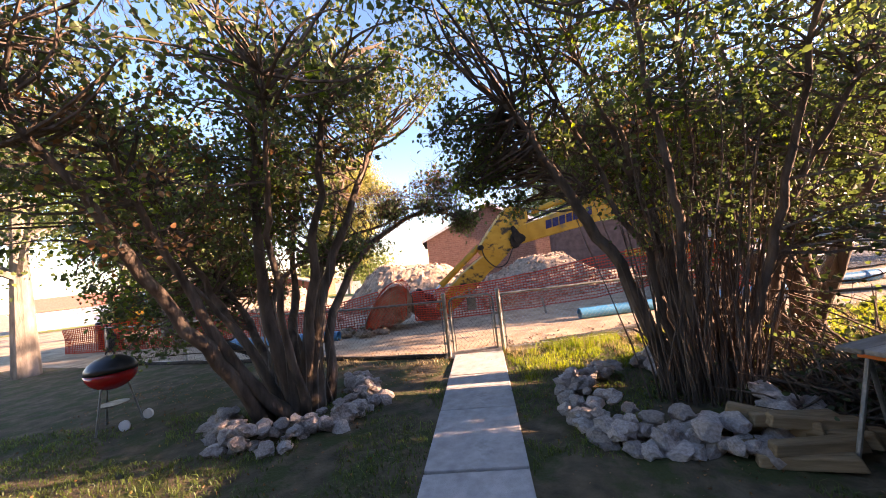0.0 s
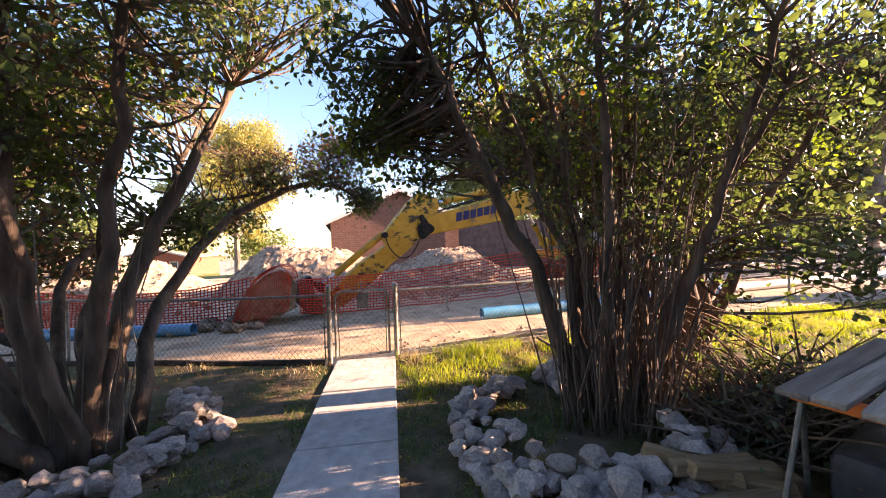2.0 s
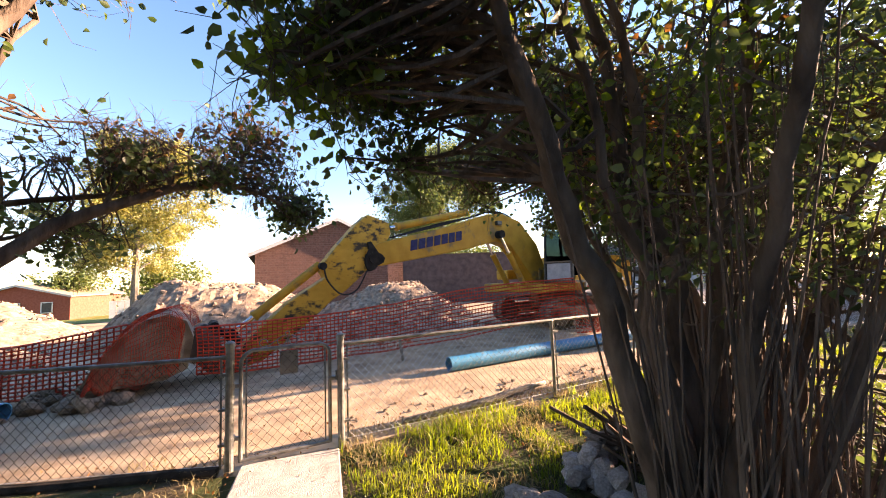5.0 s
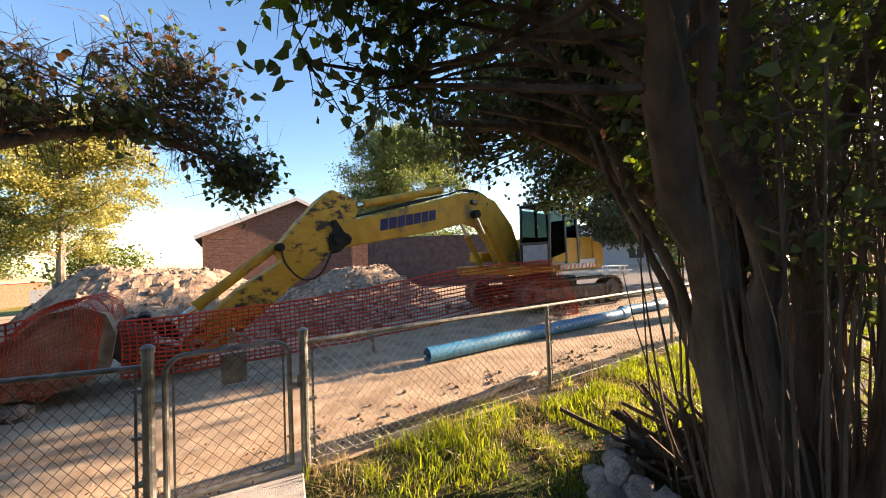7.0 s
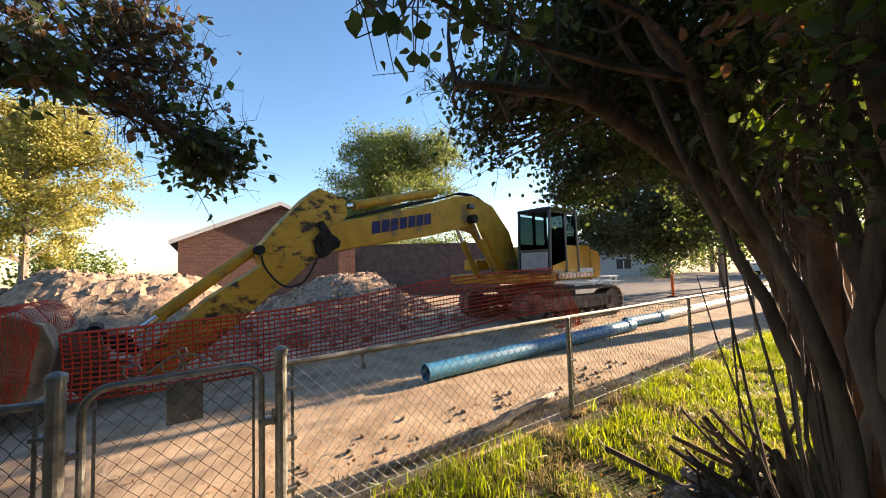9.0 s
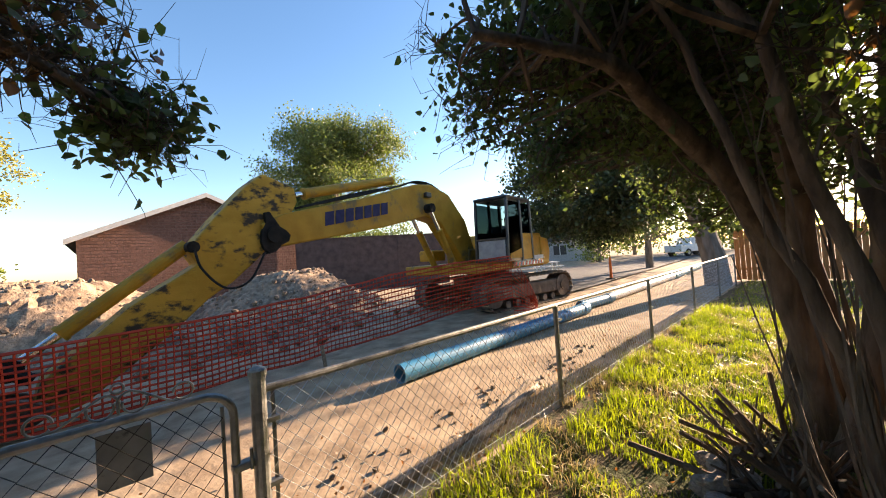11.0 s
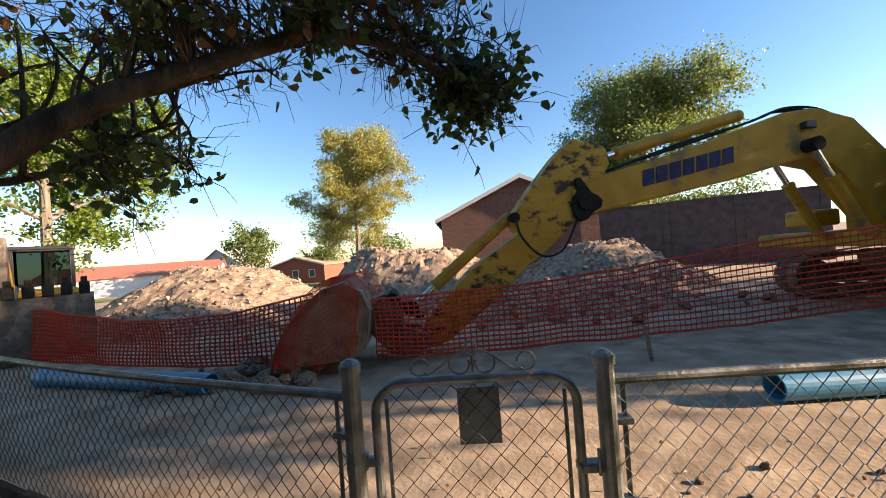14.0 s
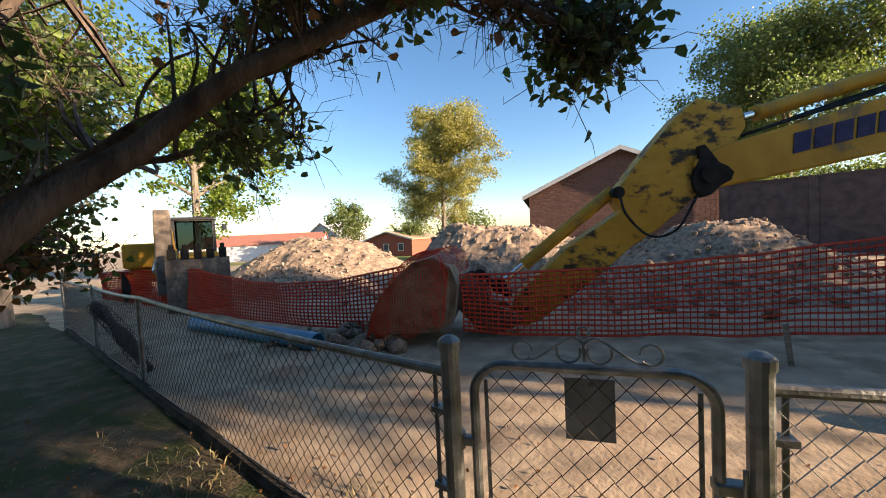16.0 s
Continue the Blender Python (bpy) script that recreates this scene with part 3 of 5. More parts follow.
def excavator():
    ob = thing("excavator", (2.4, 11.4, 0), "large yellow tracked excavator with greasy worn boom", "excavator", rz=8)
    # stick, its near face at local y = -0.24
    stick = [(1.2, 3.3), (1.75, 3.12), (1.8, 2.85), (1.4, 2.2), (1.0, 1.8), (0.62, 1.48), (0.3, 1.28), (-0.15, 0.88), (-1.05, 0.2), (-1.35, 0.12), (-1.45, 0.3), (-1.4, 0.56), (-0.6, 1.3), (0.18, 1.8), (0.05, 2.02), (0.42, 2.5), (0.92, 3.06)]
    part("stick", Build().prism(stick, -0.2, 0.2, bevel=0.03), M["yellow_worn"], ob, "worn yellow stick smeared with black grease")
    boom = [(1.1, 2.42), (1.16, 2.14), (1.45, 2.04), (3.94, 2.45), (5.3, 2.75), (5.9, 2.62), (6.9, 1.5), (7.3, 1.4), (7.55, 1.7), (7.1, 2.7), (6.35, 3.42), (5.6, 3.62), (5.0, 3.56), (3.4, 3.08), (1.5, 2.62)]
    bm_ = part("boom", Build().prism(boom, -0.26, 0.26, bevel=0.035), M["yellow"], ob)
    bars = Build()
    letter_bars(bars, 2.3, 4.0, (2.42, 2.75), 0.27, -0.275)
    part("side_marking", bars, M["navy"], bm_, "row of navy blue block marks")
    part("boom_pivot", Build().tube([(1.3, -0.31, 2.24), (1.3, 0.31, 2.24)], 0.13, 18).prism([(1.08, 2.12), (1.12, 2.0), (1.22, 1.92), (1.33, 1.96), (1.42, 2.06), (1.56, 2.13), (1.6, 2.24), (1.52, 2.33), (1.42, 2.38), (1.34, 2.5), (1.24, 2.64), (1.16, 2.62), (1.17, 2.45), (1.1, 2.3)], -0.268, 0.268, bevel=0.008), M["grease"], ob, "black greasy pivot joint")

    def ram(name, p0, p1, r, cut, y=0.0):
        p0, p1 = Vector((p0[0], y, p0[1])), Vector((p1[0], y, p1[1]))
        q = p0.lerp(p1, cut)
        c = part(name, Build().tube([p0, q], r, 14).tube([q, q + (q - p0).normalized() * 0.05], r * 1.15, 14), M["yellow"], ob, smooth=False)
        part("piston_rod", Build().tube([q, p1], r * 0.55, 12), M["chrome"], c, "bright chrome rod")
        part("pin_eye", Build().tube([p1 - Vector((0, 0.12, 0)), p1 + Vector((0, 0.12, 0))], r * 1.3, 12), M["grease"], c)

    ram("arm_cylinder", (4.4, 3.62), (1.7, 2.98), 0.1, 0.86)
    ram("bucket_cylinder", (0.1, 2.1), (-1.62, 0.74), 0.095, 0.75, 0.0)
    part("pin_boss", Build().tube([(0.12, -0.24, 2.06), (0.12, 0.24, 2.06)], 0.085, 16), M["grease"], ob)
    ram("boom_cylinder", (6.3, 1.35), (5.35, 2.95), 0.09, 0.62, -0.36)
    ram("boom_cylinder", (6.3, 1.35), (5.35, 2.95), 0.09, 0.62, 0.36)
    part("work_lamp", Build().box((5.35, -0.33, 3.3), (0.2, 0.12, 0.13), bevel=0.02), M["cabblack"], ob)
    for k in range(3):
        part("hose", Build().tube(smoothline([(1.9, -0.12 + 0.1 * k, 2.78), (3.4, -0.12 + 0.1 * k, 3.16 + 0.03 * k), (4.6, -0.12 + 0.1 * k, 3.5), (5.2, -0.12 + 0.1 * k, 3.68), (5.9, -0.12 + 0.1 * k, 3.62), (6.6, -0.12 + 0.1 * k, 3.2), (7.2, -0.1 + 0.1 * k, 2.6)], 6), 0.022, 7), M["rubber"], ob)
    part("hose", Build().tube(smoothline([(0.12, -0.26, 2.02), (0.2, -0.3, 1.72), (0.5, -0.3, 1.42), (0.85, -0.3, 1.5), (1.12, -0.3, 1.95)], 6), 0.018, 7), M["rubber"], ob)
    # bucket with linkage
    out = [(-2.28, 0.34), (-2.2, 0.85), (-2.3, 1.14), (-2.55, 1.27), (-2.85, 1.2), (-3.15, 0.95), (-3.42, 0.6), (-3.58, 0.28), (-3.5, 0.18)]
    inn = [(-3.42, 0.26), (-3.46, 0.36), (-3.3, 0.62), (-3.05, 0.88), (-2.8, 1.1), (-2.56, 1.16), (-2.4, 1.06), (-2.32, 0.84), (-2.38, 0.36)]
    part("bucket", Build().prism(out + inn, -0.72, 0.72, bevel=0.01), M["bucket"], ob, "dirt-crusted curved steel bucket")
    for y in (-0.72, 0.69):
        part("bucket_side", Build().prism(out + [(-2.6, 0.2)], y, y + 0.03), M["bucket"], ob)
    for k in range(5):
        part("tooth", Build().prism([(-3.56, 0.26), (-3.42, 0.3), (-3.2, 0.08), (-3.52, 0.1)], -0.66 + 0.3 * k, -0.54 + 0.3 * k), M["steel_dirty"], ob)
    link = [(-1.25, 0.26), (-1.5, 0.1), (-1.78, 0.05), (-1.98, 0.12), (-2.3, 0.5), (-2.28, 0.88), (-2.05, 0.98), (-1.82, 0.9), (-1.76, 0.5), (-1.5, 0.42)]
    for y in (-0.3, 0.18):
        part("bucket_link", Build().prism(link, y, y + 0.12, bevel=0.015), M["steel_dirty"], ob)
    part("link_arm", Build().tube([(-1.45, -0.1, 0.6), (-1.9, -0.1, 0.92), (-2.25, -0.1, 0.75)], 0.07, 10).tube([(-1.9, -0.3, 0.95), (-1.9, 0.3, 0.95)], 0.09, 12), M["grease"], ob)
    # house: cab on the near side, deck, hood, counterweight
    part("deck", Build().box((8.7, 0.35, 1.28), (4.6, 2.7, 0.28), bevel=0.04), M["yellow"], ob)
    part("engine_hood", Build().box((9.8, 0.3, 1.87), (2.4, 2.5, 0.9), bevel=0.09), M["yellow"], ob)
    part("hood_grille", Build().box((9.6, -0.96, 1.9), (0.7, 0.03, 0.5)).box((9.6, -0.975, 2.0), (0.62, 0.02, 0.03)).box((9.6, -0.975, 1.85), (0.62, 0.02, 0.03)), M["cabblack"], ob)
    part("counterweight", Build().prism([(10.8, 1.1), (11.5, 1.15), (11.65, 1.6), (11.5, 2.1), (10.8, 2.2)], -1.0, 1.7, bevel=0.06), M["yellow"], ob)
    part("side_skirt", Build().box((9.6, -1.06, 1.44), (2.3, 0.06, 0.14), bevel=0.01), M["white"], ob, "white painted skirt rail")
    stripes = part("striped_bumper", Build().box((9.6, -1.05, 1.28), (2.3, 0.05, 0.14)), M["white"], ob)
    for k in range(9):
        part("stripe", Build().prism([(8.5 + 0.25 * k, 1.215), (8.62 + 0.25 * k, 1.215), (8.68 + 0.25 * k, 1.345), (8.56 + 0.25 * k, 1.345)], -1.082, -1.078), M["red"], stripes, "red diagonal stripe")
    part("tool_box", Build().box((6.95, 1.0, 1.72), (0.6, 0.6, 0.34), bevel=0.05), M["yellow"], ob)
    part("boom_bracket", Build().box((7.35, 0.12, 1.6), (0.5, 0.85, 0.5), bevel=0.05), M["yellow"], ob)
    # cab
    x0, x1, y0, y1, z0, z1 = 6.88, 8.42, -1.72, -0.72, 1.42, 3.22
    cabin = part("cab", Build().box(((x0 + x1) / 2, (y0 + y1) / 2, z0 + 0.04), (x1 - x0, y1 - y0, 0.08)), M["cabblack"], ob, "black operator cab with tinted glass")
    fr = Build()
    lean = 0.1
    for y in (y0, y1):
        fr.tube([(x0, y, z0), (x0 + lean, y, z1 - 0.06)], 0.045, 6).tube([(x1, y, z0), (x1 - 0.05, y, z1 - 0.06)], 0.055, 6).tube([(x0 + 0.85, y, z0), (x0 + 0.85, y, z1 - 0.06)], 0.05, 6)
        fr.tube([(x0 + 0.02, y, z0 + 0.75), (x0 + 0.02, y, z0 + 0.75)], 0.01, 4, False)
    fr.box(((x0 + x1) / 2 + 0.03, (y0 + y1) / 2, z1 - 0.02), (x1 - x0 - 0.02, y1 - y0 + 0.08, 0.1), bevel=0.04)
    fr.box((x0 + 0.03, (y0 + y1) / 2, z0 + 0.64), (0.06, y1 - y0, 0.05))
    part("cab_frame", fr, M["cabblack"], cabin)
    for y in (y0, y1):
        part("lower_panel", Build().box((x0 + 1.23, y, z0 + 0.4), (0.72, 0.04, 0.75)).prism([(x0 + 0.08, z0 + 0.08), (x0 + 0.85, z0 + 0.08), (x0 + 0.85, z0 + 0.35), (x0 + 0.12, z0 + 0.2)], y - 0.02, y + 0.02), M["yellow" if y == y0 else "cabblack"], cabin)
        part("side_glass", Build().box((x0 + 0.45, y, z0 + 0.95), (0.72, 0.012, 1.45)), M["tint"], cabin)
        part("rear_side_glass", Build().box((x0 + 1.22, y, z0 + 1.22), (0.62, 0.012, 0.85)), M["tint"], cabin)
    part("rear_panel", Build().box((x1 - 0.03, (y0 + y1) / 2, z0 + 0.5), (0.04, y1 - y0, 1.0)).box((x0 + 0.8, y1 - 0.05, z0 + 0.45), (1.5, 0.03, 0.8)), M["cabblack"], cabin)
    part("front_glass", Build().prism([(x0 + 0.035, z0 + 0.67), (x0 + 0.05, z0 + 0.67), (x0 + 0.105, z1 - 0.1), (x0 + 0.09, z1 - 0.1)], y0 + 0.05, y1 - 0.05), M["glass"], cabin)
    # Opaque grey panel; the pane's pale reflection is put into its colour.
    part("lower_front_panel", Build().prism([(x0 + 0.005, z0 + 0.1), (x0 + 0.02, z0 + 0.1), (x0 + 0.04, z0 + 0.6), (x0 + 0.025, z0 + 0.6)], y0 + 0.07, y1 - 0.07), M["greyside"], cabin, "lower windscreen, pale reflection put into its grey colour")
    part("seat", Build().box((x0 + 1.1, (y0 + y1) / 2, z0 + 0.55), (0.5, 0.5, 0.16), bevel=0.05).box((x0 + 1.32, (y0 + y1) / 2, z0 + 0.95), (0.14, 0.48, 0.8), bevel=0.05), M["cabblack"], cabin)
    part("antenna", Build().tube([(x1 - 0.1, y0 + 0.1, z1), (x1 - 0.1, y0 + 0.1, z1 + 0.35)], 0.006, 5), M["cabblack"], cabin)
    return ob


excavator()


def crawler(name, loc, rz):
    """Undercarriage track: belt of shoes round rollers."""
    ob = thing(name, loc, "muddy steel crawler track of the excavator", "crawler track", "excavator tracks", rz)
    L, R = 1.65, 0.43
    path = [(-L + R * math.cos(a), 0.47 + R * math.sin(a)) for a in [math.pi / 2 + math.pi * k / 8 for k in range(9)]] + [(L + R * math.cos(a), 0.47 + R * math.sin(a)) for a in [-math.pi / 2 + math.pi * k / 8 for k in range(9)]]
    pts = smooth_loop(path, 0.19)
    for x, z, a in pts:
        s = part("track_shoe", Build().box((0, 0, 0), (0.175, 0.6, 0.035)).box((0.05, 0, 0.03), (0.02, 0.6, 0.04)), M["steel_dirty"], ob)
        s.matrix_local = pose(x, 0, z, 0, math.degrees(-a), 0)
    part("track_frame", Build().box((0, 0, 0.5), (3.1, 0.4, 0.4), bevel=0.05), M["steel_dirty"], ob)
    for x in (-L, L):
        part("sprocket", Build().tube([(x, -0.22, 0.47), (x, 0.22, 0.47)], 0.36, 20).tube([(x, -0.26, 0.47), (x, 0.26, 0.47)], 0.16, 14), M["steel_dirty"], ob)
    for k in range(6):
        part("roller", Build().tube([(-1.1 + 0.44 * k, -0.2, 0.16), (-1.1 + 0.44 * k, 0.2, 0.16)], 0.11, 12), M["steel_dirty"], ob)
    return ob


def smooth_loop(path, step):
    """Places and slopes at even steps round a closed line."""
    out, n = [], len(path)
    carry = 0.0
    for i in range(n):
        (xa, za), (xb, zb) = path[i], path[(i + 1) % n]
        L = math.hypot(xb - xa, zb - za)
        a = math.atan2(zb - za, xb - xa)
        d = carry
        while d < L:
            out.append((xa + (xb - xa) * d / L, za + (zb - za) * d / L, a + math.pi))
            d += step
        carry = d - L
    return out


crawler("crawler_track", (11.1, 11.25, 0), -5)
crawler("crawler_track", (10.95, 13.6, 0), -5)
solo("undercarriage", Build().box((10.85, 12.45, 0.75), (1.5, 2.1, 0.5), bevel=0.08).tube([(10.85, 12.45, 0.9), (10.85, 12.45, 1.2)], 0.65, 24), M["steel_dirty"], "muddy steel undercarriage under the excavator house", "undercarriage")


# ---- safety netting ----
def net(line, bottom, top, cell=0.085, name="safety_net", label="sagging orange plastic safety netting", wave=0.05):
    """Netting hung along a plan line; bottom and top heights at each of its points."""
    pts = smoothline([(p[0], p[1], 0) for p in line], 8)
    n = len(pts)
    zs = [(np.interp(i / (n - 1) * (len(line) - 1), range(len(line)), bottom), np.interp(i / (n - 1) * (len(line) - 1), range(len(line)), top)) for i in range(n)]
    run = [0.0]
    for a, b_ in zip(pts, pts[1:]):
        run.append(run[-1] + (b_ - a).length)
    cols = int(run[-1] / cell)
    rows = 13

    def at(s, v):
        x = float(np.interp(s, run, [p.x for p in pts]))
        y = float(np.interp(s, run, [p.y for p in pts]))
        z0, z1 = float(np.interp(s, run, [z[0] for z in zs])), float(np.interp(s, run, [z[1] for z in zs]))
        w = wave * noise.noise((s * 0.9, v * 1.4, 7)) * 2
        return (x + w * 0.3, y + w, z0 + (z1 - z0) * v + 0.02 * noise.noise((s * 1.3, v, 3)))

    b = Build()
    for j in range(rows + 1):
        b.tube([at(run[-1] * i / cols, j / rows) for i in range(cols + 1)], 0.019 if 0 < j < rows else 0.026, 3, False, 0.35)
    for i in range(cols + 1):
        b.tube([at(run[-1] * i / cols, j / rows) for j in range(rows + 1)], 0.015, 3, False, 0.35)
    return solo(name, b, M["net"], label, "safety net", "orange safety netting")


net([(0.35, 10.5), (1.2, 10.62), (2.4, 10.78), (4.0, 10.98), (5.9, 11.15), (7.6, 10.85), (9.3, 10.5)], [0.2, 0.13, 0.1, 0.1, 0.13, 0.35, 0.5], [1.0, 1.0, 1.02, 1.12, 1.35, 1.5, 1.55])
net([(9.3, 10.48), (9.75, 10.35), (10.1, 10.3)], [0.02, 0.02, 0.03], [1.5, 0.9, 0.3], label="loose end of orange netting hanging to the dirt")
net([(-12.5, 13.6), (-9.3, 12.7), (-6.5, 12.0), (-4.2, 11.4), (-2.2, 10.95), (-0.7, 10.95)], [0.05] * 6, [0.9, 1.0, 1.05, 0.8, 0.85, 1.1])
# netting thrown over the bucket
drape = Build()
prof = smoothline([(-1.02, 0, 0.16), (-0.88, 0, 0.55), (-0.66, 0, 0.95), (-0.4, 0, 1.24), (-0.08, 0, 1.37), (0.12, 0, 1.24), (0.2, 0, 0.98)], 6)


def drape_at(u, v):
    """Point of the netting on the bucket: u along its back, v across it, below 0 down the near cheek."""
    k = u * (len(prof) - 1)
    i = min(int(k), len(prof) - 2)
    p = prof[i].lerp(prof[i + 1], k - i)
    w = 0.035 * noise.noise((u * 9, v * 6, 2))
    down = max(0.0, -v)
    foot = 0.2 + 0.5 * max(0.0, u - 0.55) + 0.05 * math.sin(u * 21)
    z = p.z + (min(foot, p.z) - p.z) * down
    return (p.x + w + 0.12 * down * (0.5 - u) + 0.02 * math.sin(u * 30) * down, 10.3 + 1.5 * max(0.0, v) - 0.05 * down + 0.14 * p.x - 0.02 * math.sin(u * 40) * down, z + w * 0.6)


for j in range(-16, 23):
    drape.tube([drape_at(i / 44, j / 22 if j > 0 else j / 16) for i in range(45)], 0.005, 3, False, 0.4)
for i in range(45):
    drape.tube([drape_at(i / 44, j / 22 if j > 0 else j / 16) for j in range(-16, 23)], 0.0048, 3, False, 0.4)
solo("bucket_net", drape, M["net"], "orange safety netting thrown over the digger bucket", "safety net", "orange safety netting")

# ---- pipes, debris, cone ----
def pipe(name, p0, p1, r, material, label):
    p0, p1 = Vector(p0), Vector(p1)
    ob = thing(name, p0, label, "pipe", "pipes beside the trench")
    d = p1 - p0
    n = 24
    ring = Build()
    side, u = d.orthogonal().normalized(), None
    u = d.normalized().cross(side)
    def circle(c, rad):
        return [c + rad * (side * math.cos(2 * math.pi * k / n) + u * math.sin(2 * math.pi * k / n)) for k in range(n)]
    o0, o1, i0, i1 = circle(Vector(), r), circle(d, r), circle(Vector(), r * 0.88), circle(d, r * 0.88)
    ring.v = [tuple(p) for p in o0 + o1 + i0 + i1]
    for k in range(n):
        q = (k + 1) % n
        ring.f += [(k, q, n + q, n + k), (2 * n + q, 2 * n + k, 3 * n + k, 3 * n + q), (k, 2 * n + k, 2 * n + q, q), (n + k, n + q, 3 * n + q, 3 * n + k)]
    part("barrel", ring, material, ob, smooth=False)
    e = d.normalized()
    part("bell_end", Build().tube([d - e * 0.35, d - e * 0.3, d - e * 0.02], [r * 1.01, r * 1.13, r * 1.13], n, False), material, ob)
    return ob


pipe("water_pipe", (4.42, 8.9, 0.135), (10.4, 9.05, 0.135), 0.13, M["blue"], "long blue plastic water pipe lying on dirt")
pipe("water_pipe", (10.6, 9.3, 0.135), (12.4, 9.2, 0.135), 0.13, M["blue"], "short blue pipe with scuffed pale top")
pipe("sewer_pipe", (12.5, 9.25, 0.14), (19.5, 9.35, 0.14), 0.13, M["pvc"], "white plastic pipe lying on the dirt verge")
pipe("sewer_pipe", (19.6, 9.3, 0.14), (26, 9.6, 0.14), 0.13, M["blue"], "far blue plastic pipe on the verge")
pipe("water_pipe", (-1.7, 9.95, 0.13), (-5.0, 10.75, 0.13), 0.13, M["blue"], "blue plastic water pipe on shaded dirt")

cone = thing("delineator", (18.95, 11.72, 0.07), "orange traffic delineator post on black base", "traffic cone")
part("post", Build().tube([(0, 0, 0.05), (0, 0, 0.95), (0, 0, 1.05)], [0.07, 0.05, 0.04], 12), M["orange"], cone)
part("base", Build().tube([(0, 0, 0), (0, 0, 0.05)], [0.24, 0.2], 12), M["rubber"], cone)


def lump(name, c, size, material, label, category, seed, rough=0.25, detail=4, group="", kind=""):
    """A broken mass of earth or stone."""
    bm = bmesh.new()
    bmesh.ops.create_icosphere(bm, subdivisions=detail, radius=1)
    for v in bm.verts:
        p = v.co.copy()
        q = p * 1.4 + Vector((seed * 3.1, seed, 0))
        v.co = p * (1 + rough * noise.noise(q) + rough * 0.5 * noise.noise(q * 2.6) + rough * 0.25 * noise.noise(q * 6))
        v.co = Vector((v.co.x * size[0], v.co.y * size[1], v.co.z * size[2]))
    b = Build().bm(bm)
    return solo(name, b, material, label, category, group, kind, m=Matrix.Translation(c))


def mound(c, rx, ry, h, seed, label, flat=0.0, rz=0):
    """Heap of spoil as a height field with clods."""
    b, n = Build(), 60
    for j in range(n + 1):
        for i in range(n + 1):
            u, w = 2 * i / n - 1, 2 * j / n - 1
            d = math.hypot(u, w)
            e = max(0.0, 1 - d)
            z = h * min(1.0, (e * (1.35 + flat)) ** 0.9) if e > 0 else 0
            q = Vector((u * rx, w * ry, seed))
            k = min(1, e * 4)
            z += k * (0.26 * noise.noise(q * 0.8) + 0.1 * noise.noise(q * 2.2) + 0.07 * noise.noise(q * 4.5) + 0.07 * noise.noise(q * 9)) * h * 0.55
            b.v.append((u * rx, w * ry, z - 0.12 * (e <= 0.02)))
    b.f = [(j * (n + 1) + i, j * (n + 1) + i + 1, (j + 1) * (n + 1) + i + 1, (j + 1) * (n + 1) + i) for j in range(n) for i in range(n)]
    rr = np.random.default_rng(int(seed * 7))
    rub, picks = Build(), [p for p in b.v if p[2] > 0.12]
    for _ in range(620):
        p = picks[int(rr.integers(len(picks)))]
        s = 0.02 + 0.08 * rr.random() ** 3
        bm = bmesh.new()
        bmesh.ops.create_icosphere(bm, subdivisions=1, radius=s)
        for v in bm.verts:
            v.co *= rr.uniform(0.7, 1.25)
        rub.bm(bm, Matrix.Translation((p[0] + rr.normal() * 0.04, p[1] + rr.normal() * 0.04, p[2] + s * 0.1)))
    solo("mound_rubble", rub, M["rubble"], "broken stones and clods on the heap", "rubble", kind="stuff", m=pose(*c, 0, 0, rz))
    return solo("dirt_mound", b, M["mound"], label, "dirt mound", "spoil heaps", m=pose(*c, 0, 0, rz))


mound((0.0, 17.2, -0.05), 3.6, 2.6, 1.75, 1, "tall heap of pale dug earth with flat top", 0.5)
mound((6.2, 17.6, -0.05), 3.8, 2.4, 1.55, 2, "heap of rocky tan spoil with broken clods")
mound((-9.8, 21.5, -0.05), 5.2, 3.5, 1.65, 3, "wide rounded heap of pale earth")
mound((-6.6, 15.3, -0.05), 3.6, 1.8, 0.75, 4, "low shaded heap of earth behind netting")
mound((3.2, 14.6, -0.08), 5.0, 1.8, 0.55, 5, "low ridge of loose earth behind netting")

rng = np.random.default_rng(5)
clod = [lump("clod", (0, 0, -50), (1, 1, 0.8), M["mound"], "", "", 11 + k, 0.35, 1) for k in range(4)]
for o in clod:
    bpy.data.objects.remove(o)
clod_mesh = [m_ for m_ in bpy.data.meshes if m_.name.startswith("clod")]
for k in range(150):
    if k < 50:
        x, y = rng.uniform(-2.6, -0.4), rng.uniform(9.9, 11.0)
        s = rng.uniform(0.05, 0.17)
    elif k < 90:
        x, y, s = rng.uniform(-4, 9), rng.uniform(12.3, 14.5), rng.uniform(0.05, 0.16)
    else:
        x, y, s = rng.uniform(2.3, 7.5), rng.uniform(7.1, 8.0), rng.uniform(0.015, 0.04)
    o = new("clod", clod_mesh[k % 4])
    o.matrix_world = pose(x, y, s * 0.45, rng.uniform(0, 40), rng.uniform(0, 40), rng.uniform(0, 360)) @ Matrix.Diagonal((s, s, s * 0.8, 1))
    tagged(o, "broken clod of dry earth on the dirt", "clod", "clods of earth")
stake = solo("survey_stake", Build().box((0, 0, 0.2), (0.05, 0.02, 0.55)), M["lumber"], "short pale wooden stake in the dirt", "stake", m=pose(4.0, 10.2, 0, 8, -10, 0))
